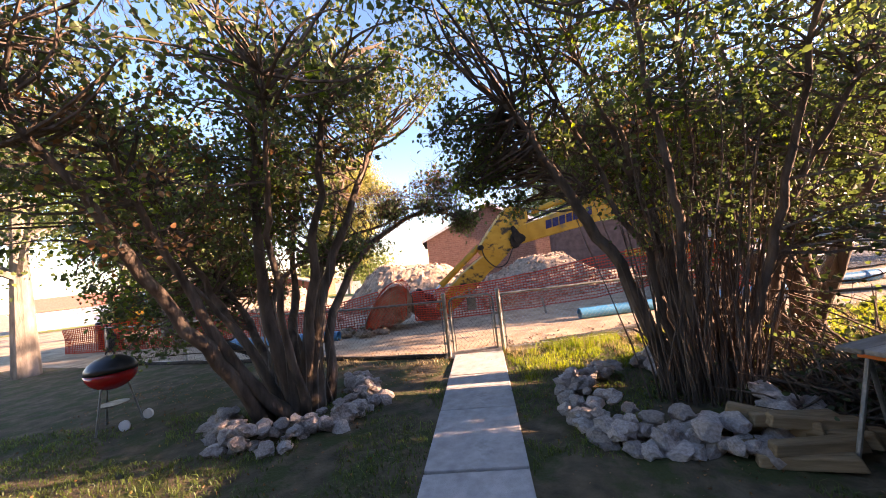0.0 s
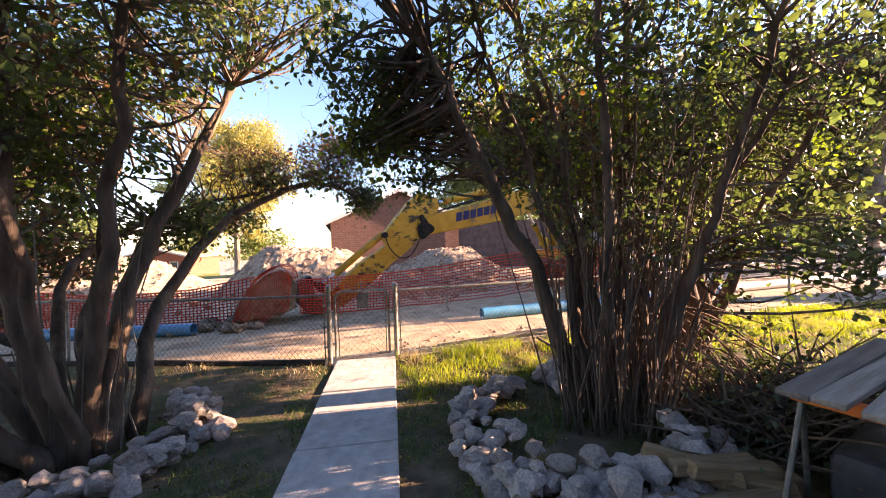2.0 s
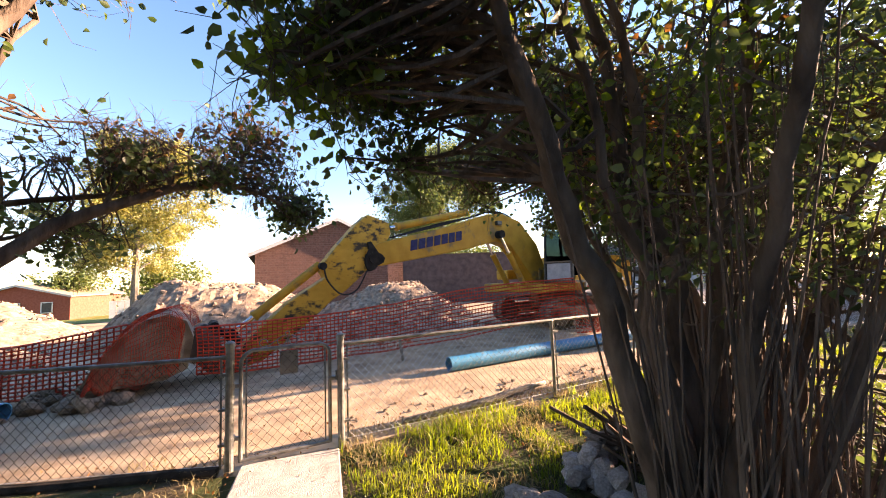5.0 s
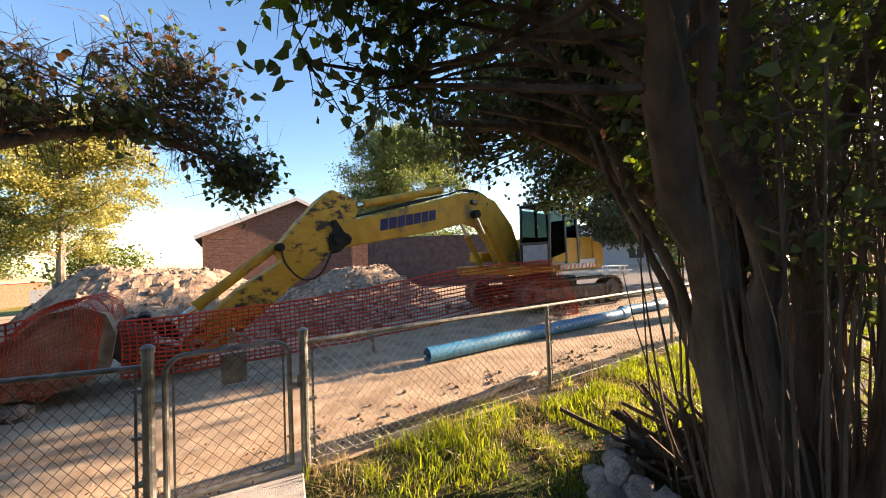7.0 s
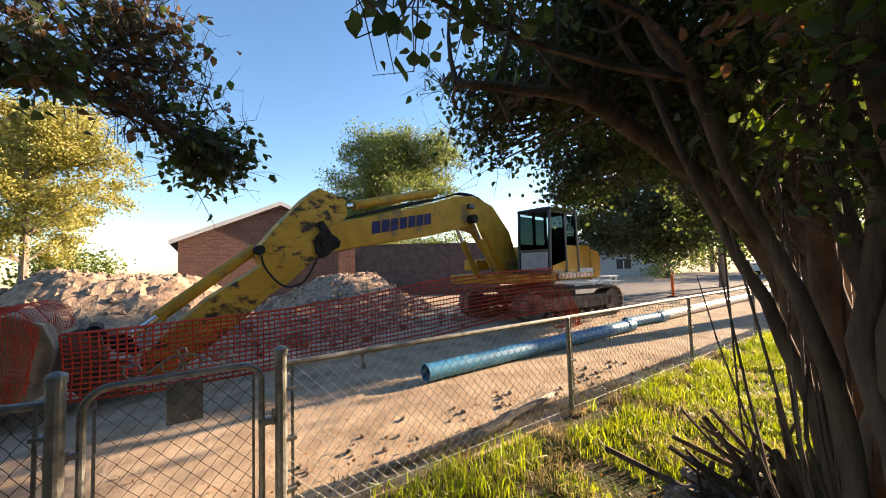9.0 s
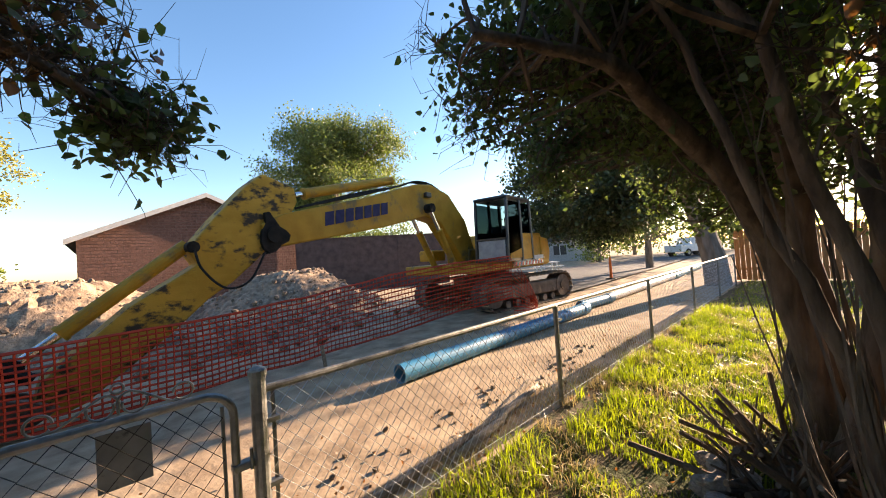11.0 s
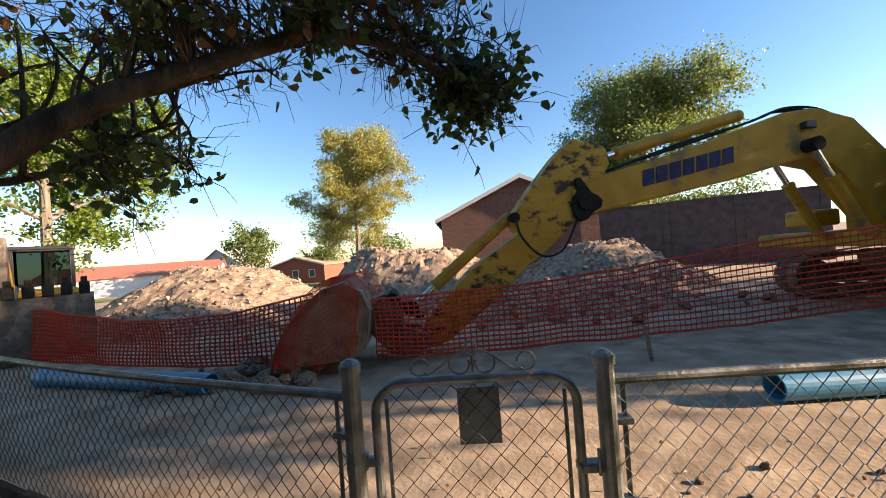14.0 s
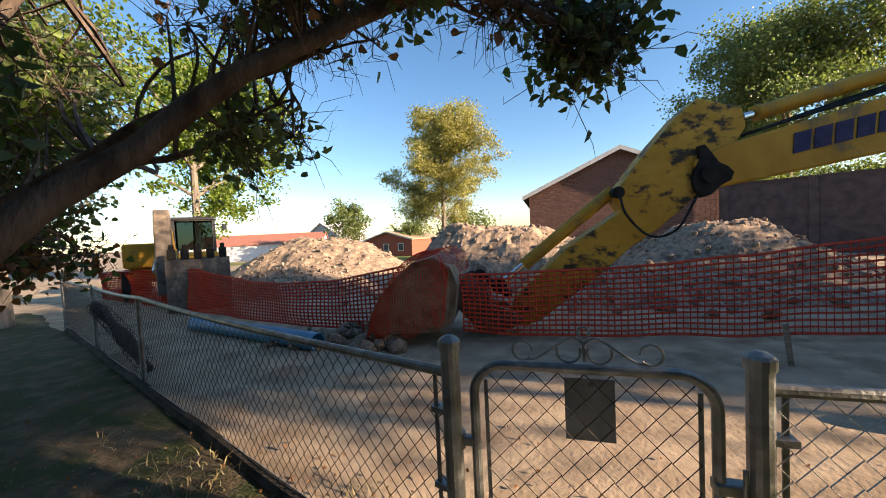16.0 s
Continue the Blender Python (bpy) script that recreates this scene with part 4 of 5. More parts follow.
pole = Build().tube([(-0.85, -0.14, 0), (-0.5, -0.09, 0.01), (-0.1, -0.03, 0.0), (0.05, 0.03, 0.015), (0.45, 0.08, 0.02), (0.85, 0.15, 0.01)], [0.03, 0.038, 0.042, 0.036, 0.038, 0.03], 9)
solo("fallen_pole", pole, M["lumber"], "pale weathered crooked pole lying along the fence", "pole", m=pose(4.4, 7.16, 0.06), smooth=True)


# ---- buildings ----
def brick_wall(width, course, height_at, m, parent):
    """Brick skin in running bond on a mortar core; local x along the wall."""
    b = Build()
    rows = int(max(height_at(x * 0.1) for x in range(int(width * 10) + 1)) / course)
    L = 0.42
    for j in range(rows):
        x = -(j % 2) * L / 2
        while x < width:
            a, c = max(0.0, x), min(width, x + L - 0.02)
            if c - a > 0.05 and (j + 1) * course < height_at((a + c) / 2) + 0.03:
                b.box(((a + c) / 2, -0.008, (j + 0.5) * course), (c - a, 0.03, course - 0.02))
            x += L
    return part("brickwork", b, m, parent)


def gable_house(name, loc, w, d, eave, apex, wall, roof, label, rz=0, brick=False, over=0.35):
    ob = thing(name, loc, label, "house", rz=rz)
    t = 0.25
    front = [(0, 0), (w, 0), (w, eave), (w / 2, apex), (0, eave)]
    part("wall_front", Build().prism(front, 0, t), wall, ob)
    part("wall_back", Build().prism(front, d - t, d), wall, ob)
    part("wall_side", Build().box((t / 2, d / 2, eave / 2), (t, d - 2 * t, eave)), wall, ob)
    part("wall_side", Build().box((w - t / 2, d / 2, eave / 2), (t, d - 2 * t, eave)), wall, ob)
    s = (apex - eave) / (w / 2)
    for k in (-1, 1):
        xe = w / 2 + k * (w / 2 + over)
        ze = eave - s * over
        part("roof_slope", Build().prism([(xe, ze + 0.02), (xe, ze + 0.16), (w / 2, apex + 0.16), (w / 2, apex + 0.02)], -over, d + over), roof, ob)
        part("fascia", Build().prism([(xe, ze - 0.05), (xe, ze + 0.17), (w / 2, apex + 0.17), (w / 2, apex - 0.05)], -over - 0.04, -over - 0.005), M["trimwhite"], ob, "pale weathered fascia board")
    if brick:
        brick_wall(w, 0.14, lambda x: eave + s * min(x, w - x), M["brick"], ob)
    return ob


gable_house("brick_house", (0.75, 26, 0), 9.2, 14, 3.4, 5.5, M["mortar"], M["roof"], "brown brick house with low gable and dark roof", brick=True)
wall = tagged(new("long_wall"), "long dark brown block wall beyond the dirt heaps", "wall", kind="structure")
wall.matrix_world = pose(9.6, 25.7, 0, 0, 0, -27)
part("wall_core", Build().box((4.6, 0.1, 1.6), (9.2, 0.2, 3.2)), M["darkwall"], wall)
part("coping", Build().box((4.6, 0.1, 3.23), (9.3, 0.3, 0.06)), M["darkwall"], wall)
for k in range(4):
    part("pilaster", Build().box((0.2 + 2.95 * k, -0.03, 1.6), (0.3, 0.05, 3.2)), M["darkwall"], wall)

cot = gable_house("red_cottage", (-28.0, 60, -1.7), 9.5, 9, 2.7, 4.0, M["redwall"], M["tanroof"], "small red cottage with tan roof and pale windows", rz=-12)
for k in range(3):
    wdw = part("window", Build().box((1.6 + 2.9 * k, -0.03, 1.5), (0.9, 0.06, 1.1)), M["cabblack"], cot)
    part("window_frame", Build().box((1.6 + 2.9 * k, -0.07, 2.08), (1.1, 0.06, 0.09)).box((1.6 + 2.9 * k, -0.07, 0.93), (1.1, 0.06, 0.09)).box((1.1 + 2.9 * k, -0.07, 1.5), (0.09, 0.06, 1.2)).box((2.1 + 2.9 * k, -0.07, 1.5), (0.09, 0.06, 1.2)), M["white"], wdw)
gable_house("red_roofed_hall", (-68, 66, -1.7), 12, 24, 3.0, 4.9, M["white"], M["redroof"], "long pale hall with red roof far off", rz=-62)
gable_house("pale_barn", (-58, 84, -1.7), 14, 14, 4, 7.4, M["greyside"], M["trimwhite"], "pale grey barn far off", rz=-20)
far_fence = thing("white_fence", (-11.4, 46, -1.35), "white board fence far off behind the heaps", "fence")
for k in range(6):
    part("board", Build().box((0.55 * k, 0, 0.8), (0.5, 0.05, 2.2)), M["white"], far_fence)

grey = gable_house("grey_house", (47, 24.5, 0), 9, 14, 2.9, 5.6, M["greyside"], M["roof"], "grey house with two white dormers far down the street", rz=28)
for k in range(2):
    dormer = part("dormer", Build().prism([(0, 0), (2.2, 0), (2.2, 1.0), (1.1, 1.9), (0, 1.0)], 0, 2.4), M["greyside"], grey)
    dormer.matrix_local = pose(1.4, 6.4 + 4.2 * k, 3.3, 0, 0, -90)
    for q in (-1, 1):
        part("dormer_trim", Build().prism([(1.1 + q * 1.35, 0.86), (1.1 + q * 1.35, 1.06), (1.1, 2.12), (1.1, 1.92)], -0.14, -0.04), M["white"], dormer, "white gable board")
    part("dormer_window", Build().box((1.1, -0.03, 0.6), (1.3, 0.06, 0.9)), M["cabblack"], dormer)
    part("dormer_frame", Build().box((1.1, -0.06, 0.6), (0.1, 0.06, 0.95)), M["white"], dormer)
    wdw = part("window", Build().box((-0.03, 4.2 + 5 * k, 1.5), (0.06, 1.6, 1.2)), M["cabblack"], grey)
    part("window_frame", Build().box((-0.07, 4.2 + 5 * k, 1.5), (0.06, 0.1, 1.3)), M["white"], wdw)
bench = thing("picnic_table", (25, 18.6, 0), "white picnic table on the far verge", "table", rz=-20)
part("tabletop", Build().box((0, 0, 0.74), (1.8, 0.75, 0.06)), M["white"], bench)
for s in (-1, 1):
    part("bench_board", Build().box((0, 0.65 * s, 0.44), (1.8, 0.25, 0.05)), M["white"], bench)
    part("leg", Build().box((0.7 * s, 0, 0.36), (0.08, 1.2, 0.08)).box((0.7 * s, 0.25, 0.36), (0.08, 0.08, 0.72)).box((0.7 * s, -0.25, 0.36), (0.08, 0.08, 0.72)), M["white"], bench)

fence_w = tagged(new("board_fence"), "reddish cedar board fence beside the lawn", "fence", kind="structure")
fence_w.matrix_world = pose(18.8, 7.0, 0, 0, 0, -86)
board = Build().box((0, 0, 0.96), (0.14, 0.02, 1.84), bevel=0.004).mesh("board", M["cedar"])
for k in range(60):
    o = new("board", board)
    o.parent = fence_w
    o.location = (0.15 * k, 0.006 * (k % 3), 0.02 * math.sin(k * 1.7))
for z in (0.45, 1.5):
    part("rail", Build().box((4.5, 0.04, z), (9.0, 0.05, 0.09)), M["cedar"], fence_w)

truck = thing("pickup_truck", (46, 13.9, 0.07), "white pickup truck parked on the far street", "truck", rz=-25)
part("body", Build().prism([(-2.7, 0.45), (2.6, 0.45), (2.7, 0.8), (2.6, 1.05), (1.3, 1.15), (0.75, 1.85), (-0.75, 1.9), (-1.0, 1.15), (-2.7, 1.15)], -0.95, 0.95, bevel=0.06), M["white"], truck)
for s in (-1, 1):
    part("side_window", Build().prism([(-0.7, 1.2), (0.95, 1.2), (0.62, 1.72), (-0.6, 1.76)], 0.955 * s, 0.97 * s), M["cabblack"], truck)
    for x in (-1.75, 1.75):
        w = part("wheel", Build().tube([(x, 0.78 * s, 0.38), (x, 1.0 * s, 0.38)], 0.38, 18), M["rubber"], truck)
        part("rim", Build().tube([(x, 1.0 * s, 0.38), (x, 1.02 * s, 0.38)], 0.2, 14), M["galv"], w)

# second digger, far side of the yard
dig = thing("backhoe_digger", (-6.7, 12.3, 0), "yellow digger behind a grey toothed bucket resting upright", "digger", rz=50)
bucket = part("bucket", Build().prism([(-0.02, 0.1), (0.0, 1.3), (0.08, 1.32), (0.1, 0.25), (0.5, 0.12), (0.75, 0.5), (0.8, 0.5), (0.6, 0.0), (0.1, 0.0)], -0.66, 0.66, Matrix.Rotation(radians(90), 4, "Z"), bevel=0.008), M["steel_dirty"], dig, "grey scuffed steel bucket plate")
for s in (-0.66, 0.62):
    part("bucket_cheek", Build().prism([(0.0, 0.05), (0.05, 1.3), (0.4, 0.9), (0.78, 0.5), (0.6, 0.02)], s, s + 0.04, Matrix.Rotation(radians(90), 4, "Z")), M["steel_dirty"], dig)
for k in range(5):
    part("tooth", Build().box((-0.52 + 0.26 * k, 0.03, 1.42), (0.17, 0.13, 0.26), bevel=0.03).box((-0.52 + 0.26 * k, 0.03, 1.58), (0.1, 0.08, 0.16), bevel=0.02), M["grease"], dig)
part("stick", Build().prism([(0.75, 0.4), (1.1, 0.4), (1.35, 2.2), (1.1, 2.6), (0.85, 2.2)], -0.95, -0.6, Matrix.Rotation(radians(90), 4, "Z") @ Matrix.Translation((0, 1.5, 0)), bevel=0.03), M["steel_dirty"], dig)
part("boom", Build().prism([(1.0, 2.1), (1.2, 2.55), (2.6, 1.9), (3.4, 1.2), (3.2, 0.95), (2.4, 1.5)], -0.16, 0.16, Matrix.Rotation(radians(90), 4, "Z") @ Matrix.Translation((0, 0.75, 0)), bevel=0.03), M["yellow_worn"], dig)
part("ram", Build().tube([(-0.95, 1.2, 1.0), (-0.95, 2.8, 1.9)], 0.07, 10).tube([(-0.55, 1.2, 0.9), (-0.55, 2.6, 1.5)], 0.06, 10), M["chrome"], dig)
part("body", Build().box((-0.6, 4.2, 1.0), (2.3, 2.4, 0.8), bevel=0.1), M["yellow_worn"], dig)
part("side_box", Build().box((-1.35, 2.9, 1.4), (0.85, 0.8, 0.7), bevel=0.07), M["yellow"], dig)
part("cab_frame", Build().box((-0.1, 4.2, 2.5), (1.2, 1.4, 0.1), bevel=0.03).box((-0.65, 3.6, 1.9), (0.08, 0.08, 1.2)).box((0.45, 3.6, 1.9), (0.08, 0.08, 1.2)).box((-0.65, 4.8, 1.9), (0.08, 0.08, 1.2)).box((0.45, 4.8, 1.9), (0.08, 0.08, 1.2)), M["cabblack"], dig)
part("windscreen", Build().box((-0.1, 3.58, 1.95), (1.0, 0.02, 0.95)), M["tint"], dig)
part("mirror", Build().box((0.75, 3.5, 2.2), (0.14, 0.05, 0.2), bevel=0.02).tube([(0.45, 3.55, 2.3), (0.75, 3.5, 2.3)], 0.015, 6), M["cabblack"], dig)
for x, y in ((-1.7, 3.5), (0.6, 3.5), (-1.7, 5.2), (0.6, 5.2)):
    wh = part("wheel", Build().tube([(x - 0.2, y, 0.5), (x + 0.2, y, 0.5)], 0.5, 20), M["rubber"], dig)
    part("rim", Build().tube([(x - 0.21, y, 0.5), (x + 0.21, y, 0.5)], 0.24, 14), M["yellow"], wh)


# ---- trees ----
def far_tree(loc, height, spread, material, label, seed, leaves=9000, leaf=0.22, trunk_r=0.22, low=0.3, lean=0.0, tight=1.0, skirts=()):
    """Trunk, limbs and a ragged crown of leaf clumps."""
    r = np.random.default_rng(seed)
    ob = thing("tree", loc, label, "tree")
    wood, cents = Build(), []
    top = Vector((lean * 0.2, lean, height * 0.86))
    spine = bez((0, 0, -0.2), (0, 0, height * 0.3), (0.1, lean * 0.5, height * 0.6), top, 8)
    wood.tube(spine, [trunk_r * (1 - 0.85 * k / 8) for k in range(9)], 9)
    for k in range(26):
        t = low + (1 - low) * (k + r.random()) / 26
        base = spine[min(8, int(t * 8))]
        a = r.uniform(0, 2 * math.pi)
        reach = spread * (0.35 + 0.65 * math.sin(math.pi * min(1, (t - low) / (1 - low) * 0.8 + 0.22))) * r.uniform(0.6, 1.1)
        end = base + Vector((math.cos(a) * reach, math.sin(a) * reach, reach * r.uniform(0.25, 0.8)))
        end.z = min(end.z, height * r.uniform(0.85, 1.02))
        limb = bez(base, base.lerp(end, 0.3) + Vector((0, 0, 0.1 * reach)), base.lerp(end, 0.7), end, 5)
        wood.tube(limb, [trunk_r * 0.35 * (1 - 0.8 * j / 5) for j in range(6)], 5)
        for q in limb[2:]:
            for _ in range(3):
                cents.append((Vector(q) + Vector(r.normal(size=3)) * spread * 0.13, spread * r.uniform(0.1, 0.22)))
    for centre, radii, count in skirts:
        for _ in range(count):
            d = r.normal(size=3)
            d *= r.random() ** 0.4 / np.linalg.norm(d)
            end = Vector(np.array(centre) + d * np.array(radii))
            base = spine[3 + int(r.integers(4))]
            wood.tube(bez(base, base.lerp(end, 0.35) + Vector((0, 0, 0.7)), base.lerp(end, 0.75) + Vector((0, 0, 0.5)), end, 6), [0.05 * (1 - 0.14 * j) for j in range(7)], 4)
            cents += [(end, 0.6)] * 3
    pts = []
    for _ in range(leaves):
        c, s = cents[r.integers(len(cents))]
        pts.append(np.array(c) + r.normal(size=3) * s * np.array([1, 1, 0.7]) * 0.75 * tight)
    part("trunk", wood, M["bark_grey"], ob)
    crown = new("crown", leaf_mesh("crown", pts, r.uniform(0.6, 1.25, len(pts)) * leaf, material, r))
    crown.parent = ob
    return ob


far_tree((-9.6, 45, -1.1), 19.0, 5.6, M["leaf_yellow"], "tall yellowing cottonwood tree behind the heaps", 21, 62000, 0.2, 0.35, tight=0.72)
far_tree((17.2, 35, 0), 16.5, 6.2, M["leaf_elm"], "broad green elm tree behind the wall", 22, 95000, 0.18, 0.4, 0.16, tight=0.82)
far_tree((-31, 60, -1.7), 10, 3.8, M["leaf_elm"], "small pale green tree far off", 23, 5000, 0.34, 0.2)
far_tree((-20.5, 62, -1.7), 6, 3.0, M["leaf_elm"], "low far tree beside the cottage", 24, 3000, 0.3, 0.15)
far_tree((-8, 50, -1.5), 5.5, 4.0, M["leaf_elm"], "low dusty tree beside the brick house", 25, 4000, 0.3, 0.15, 0.1)
far_tree((-14.8, 19, 0), 12.0, 4.6, M["leaf_sun"], "sunlit yellow-green tree beyond the old fence", 26, 30000, 0.17, 0.25, 0.35, tight=0.6)
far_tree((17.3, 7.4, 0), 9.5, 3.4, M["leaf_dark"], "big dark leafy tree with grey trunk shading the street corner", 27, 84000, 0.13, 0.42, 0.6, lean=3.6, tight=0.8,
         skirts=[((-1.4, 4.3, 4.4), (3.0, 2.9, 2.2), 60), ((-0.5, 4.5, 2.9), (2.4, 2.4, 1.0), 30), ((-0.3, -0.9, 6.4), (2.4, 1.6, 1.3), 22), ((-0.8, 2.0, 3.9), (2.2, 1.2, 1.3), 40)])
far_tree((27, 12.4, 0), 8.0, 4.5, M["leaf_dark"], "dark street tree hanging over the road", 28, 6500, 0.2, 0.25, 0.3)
far_tree((-10.2, 10.3, 0), 8.0, 3.6, M["leaf"], "old trunked tree at the corner of the fence", 29, 11000, 0.13, 0.3, 0.4)
far_tree((40, 21, 0), 5, 3.5, M["leaf_elm"], "round green shrub by the far house", 30, 4000, 0.25, 0.2, 0.1)
far_tree((60, 24, 0), 9, 6, M["leaf_elm"], "street trees at the end of the road", 31, 6000, 0.35, 0.3, 0.1)
far_tree((66, 13, 0), 10, 6, M["leaf_elm"], "street tree at the end of the road", 32, 6000, 0.35, 0.3, 0.1)


# ---- lilac thickets ----
def thicket(name, loc, stems, zones, label, seed, suckers=40, sucker_r=0.5, twig=7, leaf=(0.04, 0.078), shoot="bark_grey", tall=2.6, fill=1.0):
    """Many-stemmed old shrub. stems: base, mid, end in plan offsets; zones: ellipsoids of foliage (centre, radii, clumps, leaves per clump, material)."""
    r = np.random.default_rng(seed)
    ob = thing(name, loc, label, "bush")
    o = Vector(loc)
    nodes = []
    for *knots, rad in stems:
        line = smoothline(knots, 18 // (len(knots) - 1))
        line = [Vector(p) + Vector((noise.noise(Vector(p) * 2 + Vector((seed, 0, 0))), noise.noise(Vector(p) * 2 + Vector((0, seed, 4))), 0)) * 0.07 + noise.noise_vector(Vector(p) * 5.5) * 0.035 for p in line]
        n = len(line)
        b = Build().tube([p - o for p in line], [rad * (1 - 0.78 * (k / (n - 1))) * (1.25 if k == 0 else 1) * (1 + 0.22 * noise.noise(line[k] * 7)) for k in range(n)], 9)
        part("stem", b, M["bark"], ob, smooth=True)
        nodes += [(p, rad * (1 - 0.72 * k / (n - 1))) for k, p in enumerate(line) if k > n * 0.3]
    arr = np.array([p[:] for p, _ in nodes])
    wood = Build()
    heaps = {}
    for centre, radii, clumps, per, mats in zones:
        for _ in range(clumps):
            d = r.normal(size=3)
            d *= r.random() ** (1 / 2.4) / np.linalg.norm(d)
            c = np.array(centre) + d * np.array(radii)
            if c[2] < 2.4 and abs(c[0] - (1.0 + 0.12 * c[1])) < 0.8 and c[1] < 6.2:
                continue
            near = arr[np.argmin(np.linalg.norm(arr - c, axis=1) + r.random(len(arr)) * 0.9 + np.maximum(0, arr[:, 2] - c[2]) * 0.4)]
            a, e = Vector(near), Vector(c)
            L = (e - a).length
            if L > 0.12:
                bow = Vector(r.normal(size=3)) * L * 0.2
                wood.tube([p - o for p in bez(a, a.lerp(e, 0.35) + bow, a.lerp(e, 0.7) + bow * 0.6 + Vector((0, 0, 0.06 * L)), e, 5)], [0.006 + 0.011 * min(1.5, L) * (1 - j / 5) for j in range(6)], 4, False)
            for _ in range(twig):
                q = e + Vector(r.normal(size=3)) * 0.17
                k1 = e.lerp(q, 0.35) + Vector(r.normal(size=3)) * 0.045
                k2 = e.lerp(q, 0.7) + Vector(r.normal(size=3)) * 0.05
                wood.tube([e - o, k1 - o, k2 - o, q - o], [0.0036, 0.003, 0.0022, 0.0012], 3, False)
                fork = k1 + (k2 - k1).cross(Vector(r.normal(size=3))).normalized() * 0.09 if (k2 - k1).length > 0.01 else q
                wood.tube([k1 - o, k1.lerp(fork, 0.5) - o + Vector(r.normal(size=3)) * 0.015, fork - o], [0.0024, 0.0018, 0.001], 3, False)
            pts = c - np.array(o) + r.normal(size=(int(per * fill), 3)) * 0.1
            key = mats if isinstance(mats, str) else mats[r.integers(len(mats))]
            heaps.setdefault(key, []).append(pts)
    part("branchwork", wood, M["bark"], ob)
    for key, lists in heaps.items():
        pts = np.concatenate(lists)
        if len(pts):
            me = leaf_mesh("crown", pts, r.uniform(*leaf, len(pts)), M[key], r)
            c_ = new("crown", me)
            c_.parent = ob
    if suckers:
        b = Build()
        for _ in range(suckers):
            a, d = r.uniform(0, 2 * math.pi), sucker_r * math.sqrt(r.random())
            if math.cos(a) < 0.25 and math.sin(a) > 0:
                a += math.pi
            p = Vector((math.cos(a) * d, math.sin(a) * d, -0.03))
            h = r.uniform(0.7, tall)
            q = p + Vector((math.cos(a) * 0.26 * h * r.random() + 0.12 * r.normal(), math.sin(a) * 0.26 * h * r.random() + 0.12 * r.normal(), h))
            sway = Vector((r.normal(), r.normal(), 0)) * 0.07 * h
            b.tube(bez(p, p.lerp(q, 0.3) + Vector((0, 0, 0.15)) + sway, p.lerp(q, 0.7) - sway * 0.7, q, 4), [r.uniform(0.006, 0.014) * (1 - 0.15 * j) for j in range(5)], 4, False)
        part("shoot_clump", b, M[shoot], ob, "thin crooked sucker shoots")
    return ob


LB, RB, XB = (-0.95, 5.3, 0.0), (3.85, 4.35, 0.0), (5.5, 5.0, 0.0)
left_stems = [
    ((-0.75, 5.2, 0), (-0.55, 5.4, 1.6), (0.35, 5.9, 3.9), 0.13),
    ((-0.6, 5.4, 0), (-0.62, 6.0, 1.2), (-0.25, 6.8, 2.05), (0.35, 7.15, 2.58), (0.95, 7.35, 2.82), (1.4, 7.5, 2.74), (1.75, 7.7, 2.58), 0.078),
    ((-1.1, 5.4, 0), (-1.75, 6.4, 1.4), (-1.5, 7.1, 2.05), (-0.65, 7.3, 2.48), (0.05, 7.4, 2.62), (0.6, 7.6, 2.95), 0.058),
    ((-1.5, 7.1, 2.03), (-0.95, 7.25, 2.14), (-0.45, 7.35, 2.22), (0.05, 7.5, 2.5), 0.035),
    ((0.95, 7.35, 2.8), (1.15, 7.5, 3.1), (1.3, 7.7, 3.6), 0.03),
    ((-0.95, 5.1, 0), (-1.2, 5.0, 1.6), (-0.9, 4.6, 4.2), 0.116),
    ((-1.05, 5.0, 0), (-1.6, 4.6, 1.2), (-2.2, 3.9, 3.6), 0.098),
    ((-1.15, 5.3, 0), (-1.9, 5.4, 1.3), (-3.0, 5.6, 3.4), 0.091),
    ((-1.0, 5.5, 0), (-1.3, 6.2, 1.5), (-1.4, 7.2, 3.6), 0.098),
    ((-0.85, 5.45, 0), (-0.8, 6.0, 1.7), (-0.3, 7.0, 4.0), 0.085),
    ((-0.9, 5.2, 0), (-0.5, 4.9, 1.8), (0.1, 4.1, 4.0), 0.098),
    ((-1.1, 5.15, 0), (-1.4, 5.0, 0.9), (-2.0, 4.4, 2.2), 0.073),
    ((-0.8, 5.0, 0), (-0.75, 4.3, 2.1), (-0.15, 3.2, 3.5), 0.06),
    ((-1.3, 5.0, 0), (-1.9, 4.0, 2.0), (-2.2, 2.9, 3.8), 0.098),
    ((-1.2, 5.45, 0), (-2.2, 6.3, 1.3), (-3.4, 7.0, 2.9), 0.085),
]
